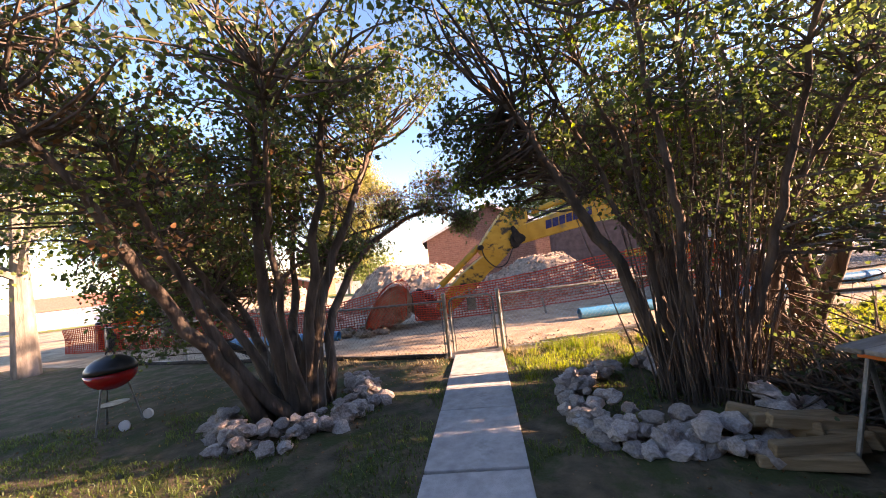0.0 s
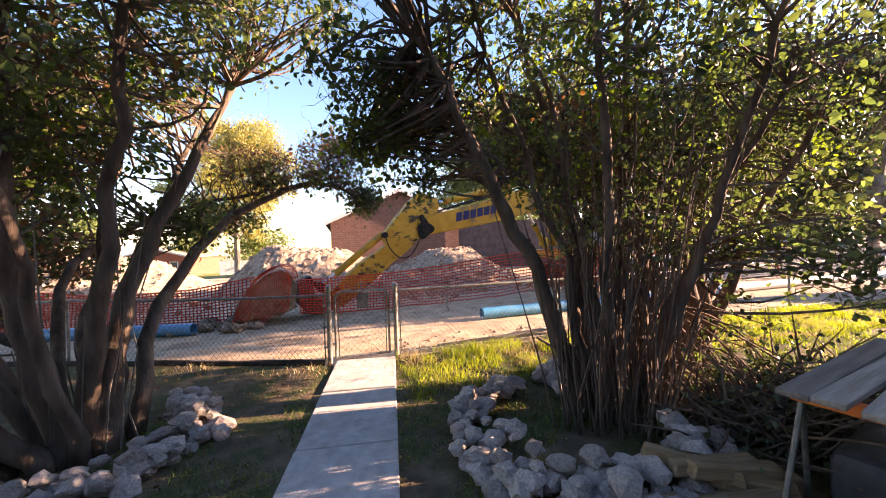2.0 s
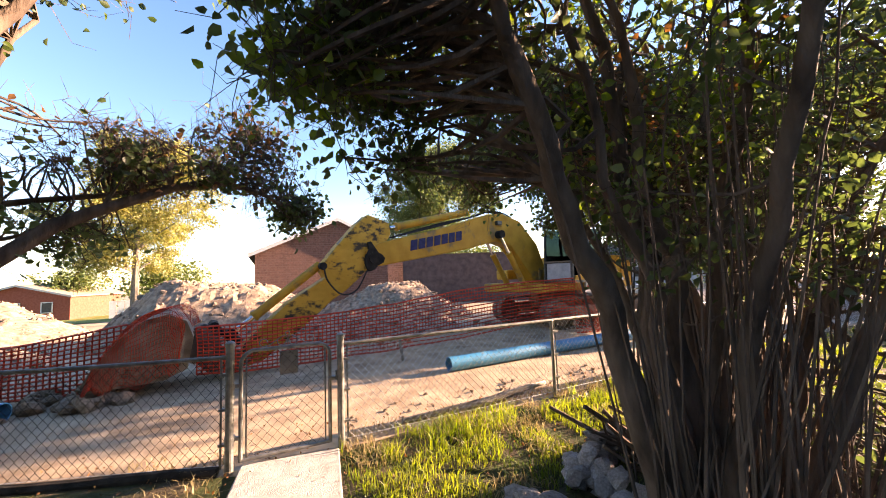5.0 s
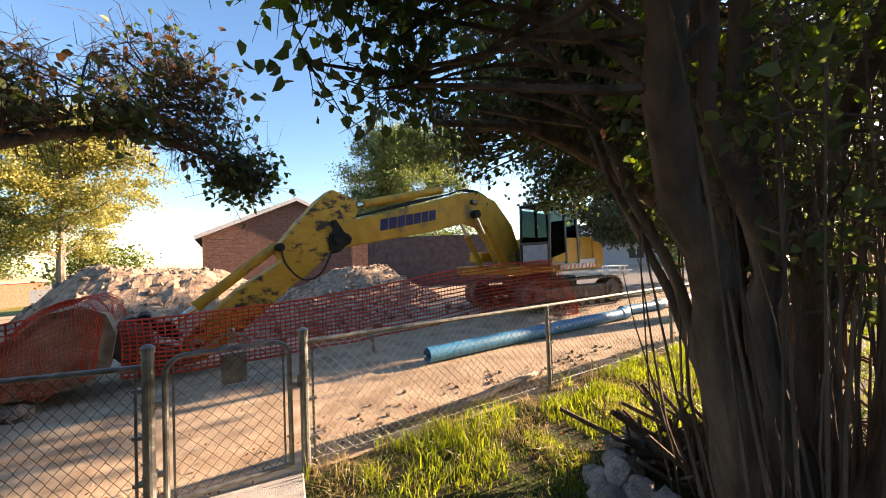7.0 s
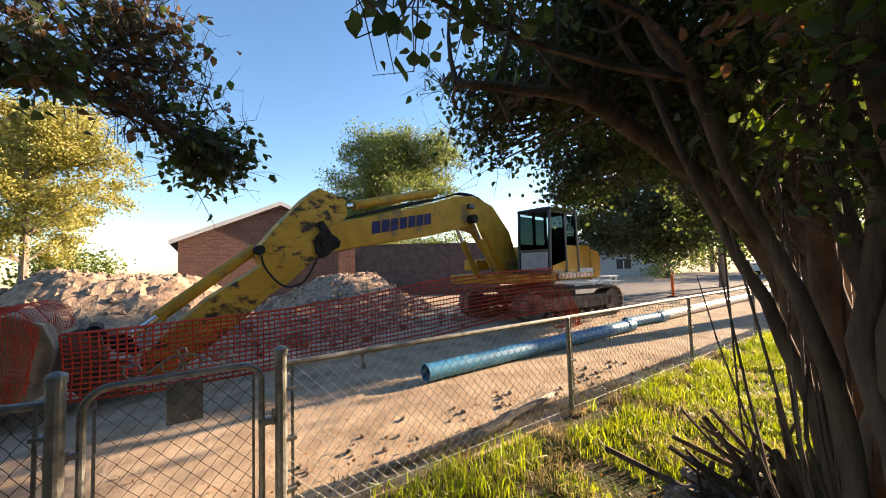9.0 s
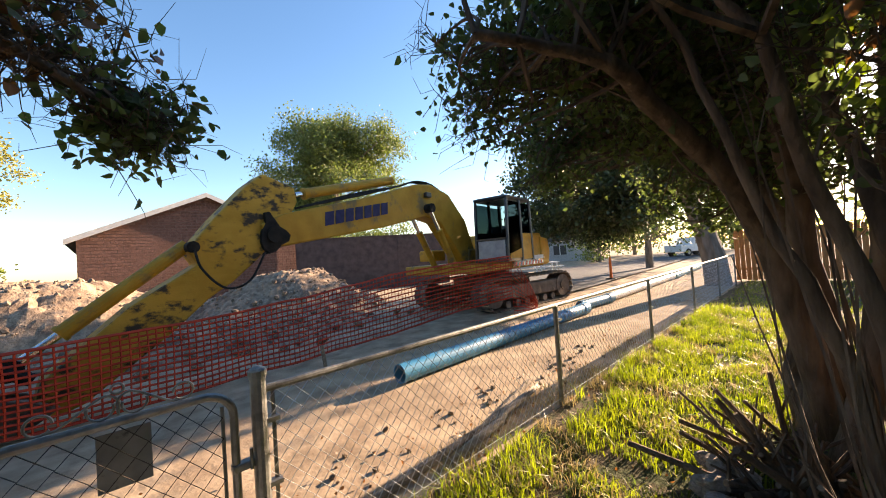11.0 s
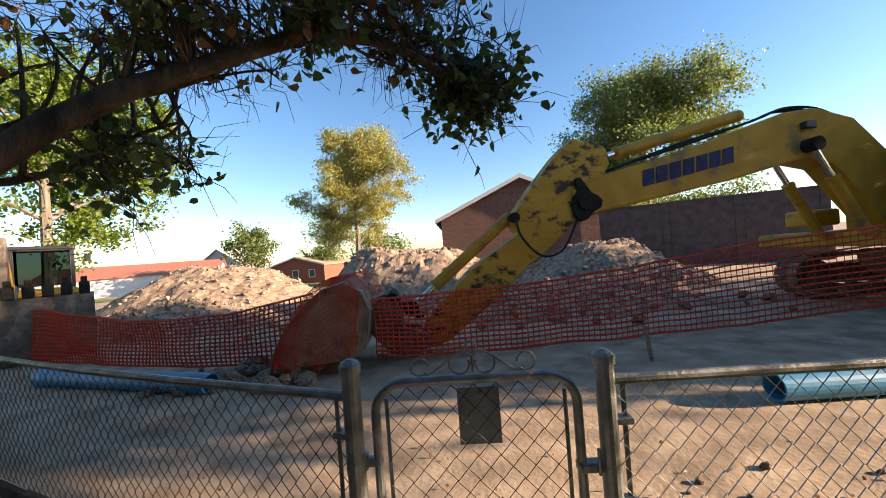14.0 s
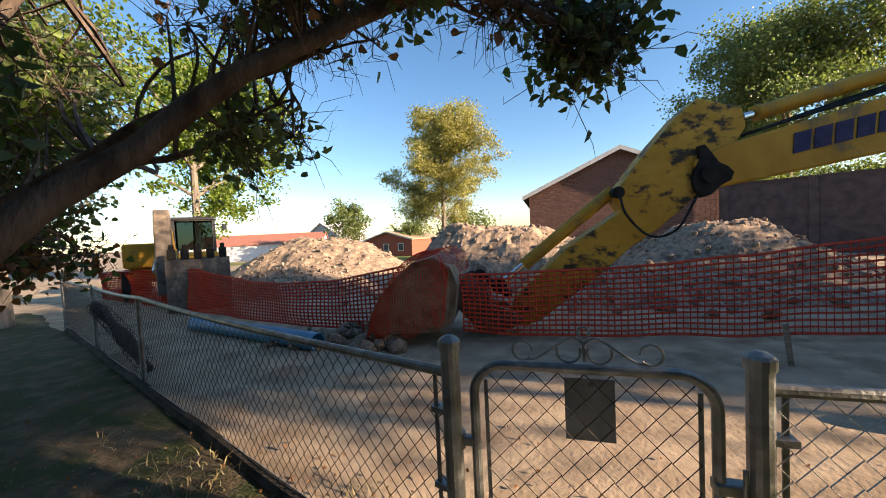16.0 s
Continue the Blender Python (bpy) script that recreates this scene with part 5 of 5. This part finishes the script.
left_zones = [
    ((-0.85, 5.2, 2.95), (0.75, 0.6, 0.6), 38, 24, ("leaf", "leaf", "leaf_sun")),
    # Next zone: overhead foliage out of view, added to shade the left ground.
    ((-1.7, 6.2, 3.7), (1.5, 0.9, 0.6), 90, 28, "leaf"),
    ((-1.6, 4.6, 3.1), (1.7, 1.4, 1.3), 105, 30, ("leaf", "leaf", "leaf_sun", "leaf_brown")),
    ((-1.2, 5.6, 4.1), (2.0, 1.6, 1.0), 80, 28, ("leaf", "leaf", "leaf_sun")),
    ((-2.8, 5.8, 2.6), (1.3, 1.4, 1.1), 80, 31, ("leaf", "leaf", "leaf_sun")),
    ((-0.1, 4.6, 3.9), (0.9, 1.0, 0.8), 50, 27, "leaf"),
    ((-0.55, 6.1, 2.2), (0.55, 0.5, 0.35), 24, 27, "leaf"),
    ((-4.2, 7.6, 2.7), (1.7, 1.2, 1.4), 200, 34, ("leaf", "leaf", "leaf_sun")),
    ((-2.75, 7.4, 2.75), (0.95, 0.8, 1.0), 150, 30, ("leaf", "leaf", "leaf", "leaf_sun")),
    ((-2.2, 7.2, 1.75), (0.7, 0.5, 0.35), 30, 26, ("leaf", "leaf_brown")),
    ((0.2, 7.3, 2.95), (0.9, 0.45, 0.4), 80, 4, ("leaf", "leaf_brown", "leaf_brown")),
    ((0.95, 7.3, 2.9), (0.25, 0.2, 0.16), 12, 22, "leaf"),
    ((0.35, 7.0, 2.85), (0.2, 0.18, 0.2), 9, 22, "leaf"),
    ((1.78, 7.72, 2.6), (0.24, 0.16, 0.17), 34, 22, "leaf"),
    ((1.5, 7.6, 2.9), (0.35, 0.25, 0.3), 40, 5, ("leaf", "leaf_brown")),
    ((1.2, 7.55, 3.35), (0.5, 0.35, 0.35), 50, 8, ("leaf_brown", "leaf")),
    ((-0.2, 7.35, 2.25), (0.5, 0.3, 0.2), 22, 12, "leaf"),
    ((-0.6, 3.4, 4.0), (1.6, 1.0, 0.8), 75, 27, ("leaf", "leaf", "leaf_sun")),
    ((-3.6, 4.2, 3.6), (1.4, 1.4, 1.3), 80, 27, ("leaf", "leaf", "leaf_sun")),
    ((-2.6, 3.0, 4.2), (1.5, 0.9, 1.0), 80, 27, "leaf"),
    ((0.5, 5.4, 4.4), (1.0, 1.2, 0.6), 60, 30, "leaf"),
    ((-3.2, 6.2, 1.4), (0.9, 1.0, 0.7), 40, 40, "leaf"),
]
thicket("lilac_bush", LB, left_stems, left_zones, "old many-stemmed lilac bush with dappled bark in a stone ring", 41, 16, 0.4, twig=6, leaf=(0.045, 0.085))

right_stems = [
    ((4.0, 4.3, 0), (3.72, 4.35, 1.6), (3.2, 4.25, 3.4), 0.1),
    ((4.2, 4.3, 0), (4.5, 4.4, 1.6), (4.9, 4.7, 3.6), 0.1),
    ((3.68, 4.4, 0), (3.16, 4.38, 1.5), (2.55, 4.2, 2.5), (1.98, 3.95, 3.35), 0.1),
    ((3.80, 4.35, 0), (3.68, 4.5, 1.8), (2.9, 4.3, 4.2), 0.09),
    ((3.95, 4.3, 0), (4.03, 4.2, 1.7), (3.6, 3.6, 4.2), 0.085),
    ((4.10, 4.45, 0), (4.43, 4.7, 1.6), (4.9, 5.1, 3.9), 0.085),
    ((4.15, 4.25, 0), (4.63, 4.0, 1.4), (5.2, 3.4, 3.3), 0.08),
    ((4.00, 4.15, 0), (4.23, 3.6, 1.5), (4.1, 2.7, 3.6), 0.07),
    ((3.75, 4.5, 0), (3.8, 4.6, 1.7), (3.7, 4.6, 3.6), 0.065),
    ((3.85, 4.2, 0), (3.53, 3.8, 1.7), (2.8, 3.0, 3.9), 0.07),
    ((4.20, 4.35, 0), (4.93, 4.4, 1.0), (5.8, 4.3, 2.6), 0.09),
    ((4.1, 4.7, 0), (3.95, 4.85, 1.5), (3.3, 5.3, 3.3), 0.06),
    ((4.25, 4.75, 0), (4.2, 5.0, 1.4), (3.7, 5.6, 3.4), 0.055),
    ((3.70, 4.3, 0), (3.43, 4.3, 1.6), (2.5, 4.2, 3.7), 0.065),
]
right_zones = [
    ((1.75, 4.62, 2.78), (0.38, 0.24, 0.25), 26, 19, ("leaf", "leaf", "leaf_sun")),
    ((1.5, 4.4, 3.2), (0.5, 0.5, 0.35), 26, 18, "leaf"),
    ((4.0, 4.5, 2.7), (1.0, 0.7, 0.7), 34, 20, ("leaf", "leaf_sun", "leaf_brown")),
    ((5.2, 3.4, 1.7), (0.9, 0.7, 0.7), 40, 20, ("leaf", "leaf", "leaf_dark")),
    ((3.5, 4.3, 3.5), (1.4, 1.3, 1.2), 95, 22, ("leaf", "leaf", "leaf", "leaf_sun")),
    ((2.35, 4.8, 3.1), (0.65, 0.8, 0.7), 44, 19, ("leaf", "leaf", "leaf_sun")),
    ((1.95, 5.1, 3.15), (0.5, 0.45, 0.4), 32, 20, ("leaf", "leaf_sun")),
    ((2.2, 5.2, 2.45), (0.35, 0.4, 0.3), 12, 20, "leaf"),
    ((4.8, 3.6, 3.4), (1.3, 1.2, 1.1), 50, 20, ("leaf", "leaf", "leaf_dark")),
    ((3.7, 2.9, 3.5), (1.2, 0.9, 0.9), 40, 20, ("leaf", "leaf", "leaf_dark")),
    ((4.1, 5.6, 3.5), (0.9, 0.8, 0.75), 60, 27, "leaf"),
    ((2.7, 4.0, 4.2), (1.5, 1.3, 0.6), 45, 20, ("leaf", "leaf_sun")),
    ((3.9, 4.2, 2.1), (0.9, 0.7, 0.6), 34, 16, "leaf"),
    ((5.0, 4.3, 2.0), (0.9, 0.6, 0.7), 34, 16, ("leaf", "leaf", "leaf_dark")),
    ((4.7, 3.85, 0.75), (0.75, 0.45, 0.55), 8, 9, "leaf"),
    ((1.9, 3.6, 4.3), (1.0, 1.2, 0.5), 50, 28, "leaf"),
]
thicket("lilac_bush", RB, right_stems, right_zones, "dense dark lilac thicket with many thin shoots in a stone ring", 42, 170, 0.62, twig=6, shoot="bark", tall=3.3, fill=1.45)

far_stems = [
    ((6.0, 4.9, 0), (6.1, 5.1, 1.6), (5.6, 5.5, 2.6), (4.9, 5.9, 2.9), (4.0, 6.3, 3.0), 0.1),
    ((5.9, 5.1, 0), (6.1, 5.3, 1.9), (5.5, 6.6, 3.15), 0.07),
    ((5.7, 4.95, 0), (6.2, 5.2, 1.8), (6.6, 6.2, 3.6), 0.1),
    ((5.6, 4.8, 0), (6.1, 4.4, 1.7), (6.6, 3.7, 3.7), 0.09),
    ((5.4, 4.85, 0), (5.2, 4.6, 2.0), (4.8, 4.5, 4.2), 0.09),
    ((5.75, 5.05, 0), (6.6, 5.1, 1.3), (7.8, 5.2, 3.2), 0.08),
    ((5.65, 4.9, 0), (5.35, 5.2, 1.5), (4.6, 5.5, 2.35), (3.7, 5.7, 2.7), (3.0, 6.0, 2.75), 0.11),
    ((5.8, 4.9, 0), (5.75, 5.0, 1.7), (5.0, 5.1, 3.0), (3.9, 5.2, 3.5), 0.12),
]
far_zones = [
    ((5.0, 5.6, 3.0), (1.2, 0.9, 0.8), 130, 34, "leaf"),
    ((6.6, 5.6, 2.7), (1.2, 0.9, 0.9), 120, 34, "leaf"),

    ((4.4, 6.2, 3.35), (1.3, 0.8, 0.7), 95, 40, "leaf"),
    ((5.6, 5.8, 3.6), (1.5, 1.3, 0.9), 130, 27, "leaf"),
    ((6.8, 5.2, 3.3), (1.4, 1.4, 1.1), 110, 27, ("leaf", "leaf", "leaf_sun")),
    ((5.6, 7.0, 2.85), (0.9, 0.5, 0.5), 50, 32, "leaf"),
    ((3.7, 6.6, 2.9), (0.5, 0.4, 0.4), 34, 14, "leaf"),
    ((6.3, 5.0, 2.35), (0.8, 0.6, 0.55), 44, 20, "leaf"),
    ((7.5, 5.9, 3.3), (1.6, 1.1, 1.2), 110, 28, "leaf"),
    ((6.4, 4.0, 3.4), (1.3, 1.1, 1.0), 40, 27, ("leaf", "leaf_dark")),
]
thicket("lilac_bush", XB, far_stems, far_zones, "leaning lilac trunks arching over the fence", 43, 0, 0.4, twig=7, fill=1.4)

# cut brush heap beside the trunks
brush = thing("cut_stump_shoots", (4.75, 5.1, 0), "clump of sawn-off dark shoots leaning over the grass", "stump")
r = np.random.default_rng(8)
for k in range(40):
    p = Vector((r.normal() * 0.2, r.normal() * 0.16, -0.02))
    q = p + Vector((-0.22 + 0.26 * r.normal(), 0.18 + 0.18 * r.normal(), r.uniform(0.22, 0.62)))
    mid_ = p.lerp(q, 0.5) + Vector((0.06 * r.normal(), 0.06 * r.normal(), 0))
    w_ = r.uniform(0.016, 0.034)
    tip_ = mid_ + Vector((0.14 * r.normal(), 0.14 * r.normal(), 0.2))
    part("cut_shoot", Build().tube([p, mid_, q], [w_, w_ * 0.8, w_ * 0.6], 6).tube([mid_, tip_], [w_ * 0.5, w_ * 0.3], 5), M["bark"], brush)
heap = thing("brush_heap", (5.2, 3.55, 0), "dark heap of cut brush and dead twigs", "brush heap")
twigs = Build()
for k in range(420):
    a, d = r.uniform(0, 2 * math.pi), math.sqrt(r.random())
    p = Vector((0.95 * d * math.cos(a), 0.6 * d * math.sin(a), 0.75 * (1 - d) * r.random()))
    q = p + Vector((0.45 * r.normal(), 0.4 * r.normal(), 0.1 + 0.25 * abs(r.normal())))
    twigs.tube([p, p.lerp(q, 0.5) + Vector(r.normal(size=3)) * 0.06, q], [0.014, 0.01, 0.004], 4, False)
tagged(part("twig_mass", twigs, M["bark"], heap), kind="stuff")
hp = np.column_stack([r.normal(size=2600) * 0.5, r.normal(size=2600) * 0.33, np.abs(r.normal(size=2600)) * 0.3])
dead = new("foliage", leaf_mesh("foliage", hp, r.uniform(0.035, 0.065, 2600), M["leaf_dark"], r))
dead.parent = heap


# ---- stone rings ----
def stone_mesh(seed):
    bm = bmesh.new()
    bmesh.ops.create_icosphere(bm, subdivisions=2, radius=1)
    for v in bm.verts:
        q = v.co * 1.3 + Vector((seed * 5.3, 0, seed))
        v.co *= 1 + 0.55 * noise.noise(q) + 0.22 * noise.noise(q * 2.7)
        v.co.z *= 0.72
    me = Build().bm(bm).mesh("stone", M["stone"])
    return me


STONES = [stone_mesh(k) for k in range(8)]
r = np.random.default_rng(9)


def ring(cx, cy, rx, ry, a0, a1, count, label, rows=2):
    for k in range(count):
        a = radians(a0 + (a1 - a0) * (k + r.random()) / count)
        lvl = k % 5 // 2
        d = 1 + r.normal() * 0.1 - 0.05 * lvl
        s = r.uniform(0.05, 0.112)
        o = new("stone", STONES[int(r.integers(8))])
        o.matrix_world = pose(cx + rx * d * math.cos(a), cy + ry * d * math.sin(a), s * 0.45 + 0.075 * lvl, r.uniform(-20, 20), r.uniform(-20, 20), r.uniform(0, 360)) @ Matrix.Diagonal((s * r.uniform(0.9, 1.5), s, s * r.uniform(0.8, 1.1), 1))
        tagged(o, label, "stone", "stones ringing the bushes")


ring(-1.0, 5.25, 1.0, 0.95, -180, 60, 120, "pale rough fieldstone in the ring round the bush")
ring(3.35, 4.1, 1.0, 1.0, 95, 330, 140, "pale rough fieldstone in the ring round the thicket")
ring(4.35, 4.95, 0.65, 0.55, 60, 230, 40, "pale rough fieldstone beside the leaning trunks")

# ---- yard things at the start ----
grill = thing("kettle_grill", (-3.65, 5.5, 0.01), "red enamel kettle grill on three pale legs", "grill")
def bowl(z0, r0, up):
    return Build().tube([(0, 0, z0 + up * r0 * math.sin(a)) for a in (0, 0.3, 0.6, 0.95, 1.25, 1.5)], [r0 * math.cos(a) for a in (0, 0.3, 0.6, 0.95, 1.25, 1.5)], 24)
part("bowl", bowl(0.78, 0.29, -0.85), M["red"], grill, smooth=True)
lid = part("lid", bowl(0.79, 0.295, 0.75), M["cabblack"], grill, "dark lid", smooth=True)
part("handle", Build().tube(arc(0, 1.02, 0.06, 0, 180), 0.01, 6), M["cabblack"], lid)
for a in (30, 150, 270):
    part("leg", Build().tube([(0.17 * math.cos(radians(a)), 0.17 * math.sin(radians(a)), 0.6), (0.3 * math.cos(radians(a)), 0.3 * math.sin(radians(a)), 0.0)], 0.013, 8), M["galv"], grill)
for y in (-0.2, 0.2):
    part("wheel", Build().tube([(0.28, y, 0.07), (0.28, y + 0.03, 0.07)], 0.07, 14), M["white"], grill)
part("ash_pan", Build().tube([(0, 0, 0.32), (0, 0, 0.34)], [0.16, 0.17], 16), M["galv"], grill)

bench_ = thing("work_table", (4.4, 2.5, 0), "makeshift table of weathered planks on folding steel trestles", "table", rz=12)
for k in range(5):
    p = part("plank", Build().box((0, 0, 0), (1.9, 0.14, 0.035), bevel=0.005), M["lumber"], bench_)
    p.matrix_local = pose(0.35 + 0.02 * (k % 2), -0.32 + 0.155 * k, 0.86 + 0.002 * k, 0, 0, 1.2 * (k % 3 - 1))
for x in (-0.35, 1.0):
    part("trestle_bar", Build().box((x, 0, 0.8), (0.07, 0.75, 0.07), bevel=0.008), M["orange"], bench_, "orange painted trestle bar")
    for y in (-0.33, 0.33):
        for s in (-1, 1):
            part("leg", Build().tube([(x, y, 0.78), (x + 0.22 * s, y * 1.12, 0.0)], 0.016, 8), M["galv"], bench_)
part("tarp", Build().box((0.4, 0.0, 0.22), (1.0, 0.6, 0.4), bevel=0.08), M["tarp"], bench_, "dark folded tarp under the planks")
hose = solo("garden_hose", Build().tube(smoothline([(4.4, 2.35, 0.91), (4.7, 2.5, 0.95), (5.0, 2.35, 0.93), (5.3, 2.65, 0.92)], 8), 0.018, 8), M["rubber"], "dark hose coiled on the planks", "hose")
for k in range(14):
    p = solo("firewood_log", Build().prism([(-0.3, 0), (0.3, 0), (0.28, 0.09), (-0.27, 0.1)], -0.05, 0.05, bevel=0.012), M["firewood"], "split pale firewood piece stacked by the stones", "firewood", "firewood pile",
             m=pose(3.75 + 0.25 * r.normal() * 0.6, 3.0 + 0.12 * r.normal(), 0.02 + 0.085 * (k // 5), 0, r.uniform(-8, 8), 150 + r.uniform(-25, 25)))

# ---- fallen leaves and straw ----
r = np.random.default_rng(14)
lit = [(x, y, 0.02 + 0.01 * k) for k in (0, 1) for x, y in zip(r.uniform(-5, 9, 700), r.normal(6.9, 0.6, 700)) if y < 9]
lit += [(x, y, 0.025) for x, y in zip(r.uniform(-5, 6, 1400), r.uniform(2.0, 6.5, 1400)) if abs(x - 1.3) > 0.6]
me = leaf_mesh("leaf_litter", lit, r.uniform(0.015, 0.038, len(lit)), M["leaf_brown"], r, 0.0)
tagged(new("leaf_litter", me), "dry brown leaf litter on soil and dirt", "leaf litter", kind="stuff")

# ---- grass ----
r = np.random.default_rng(12)
def scatter(n, x0, x1, y0, y1, keep):
    p = np.column_stack([r.uniform(x0, x1, n), r.uniform(y0, y1, n)])
    return p[[keep(a, b_) for a, b_ in p]]
def off_walk(x, y):
    return abs(x - (1.51 + (y - 5.72) * 0.138)) > 0.47
g1 = scatter(24000, 2.1, 12, 5.2, 6.85, lambda x, y: noise.noise((x * 2, y * 2, 0)) > -0.12)
me = blades("verge_grass", g1, 0.01, r.uniform(0.05, 0.17, len(g1)) * (0.75 + 0.5 * (g1[:, 1] > 6.3)), M["grass"], r, 0.45)
tagged(new("verge_grass", me), "bright tall grass along the fence", "grass", kind="stuff")
g2 = scatter(70000, -6, 10, 1.2, 6.8, lambda x, y: off_walk(x, y) and y < fence_y(x) - 0.2 and noise.noise((x * 1.2, y * 1.2, 4)) > -0.15 and not (x < 1.2 and y > 5.6))
me = blades("lawn_grass", g2, 0.008, r.uniform(0.025, 0.075, len(g2)), M["grass_shaded"], r, 0.7)
tagged(new("lawn_grass", me), "short thin lawn grass coloured dark for shade", "grass", kind="stuff")
g5 = scatter(15000, 2.2, 11, 5.3, 7.1, lambda x, y: noise.noise((x * 1.6, y * 1.6, 2)) > 0.05)
me = blades("straw_grass", g5, 0.008, r.uniform(0.04, 0.13, len(g5)), M["grass_dry"], r, 0.8)
tagged(new("straw_grass", me), "yellow dried tufts among the verge grass", "grass", kind="stuff")
g3 = scatter(9000, -5, 9, 5.6, 7.6, lambda x, y: off_walk(x, y) and abs(y - fence_y(x) + 0.1) < 0.5 and noise.noise((x * 1.7, y * 1.7, 9)) > 0.0)
me = blades("dry_grass", g3, 0.006, r.uniform(0.03, 0.1, len(g3)), M["grass_dry"], r, 0.9)
tagged(new("dry_grass", me), "dry straw and dead grass along the fence", "grass", kind="stuff")
g4 = scatter(16000, 7, 18.5, 0, 6.7, lambda x, y: True)
me = blades("side_lawn_grass", g4, 0.008, r.uniform(0.04, 0.12, len(g4)), M["grass"], r, 0.5)
tagged(new("side_lawn_grass", me), "bright side lawn grass", "grass", kind="stuff")
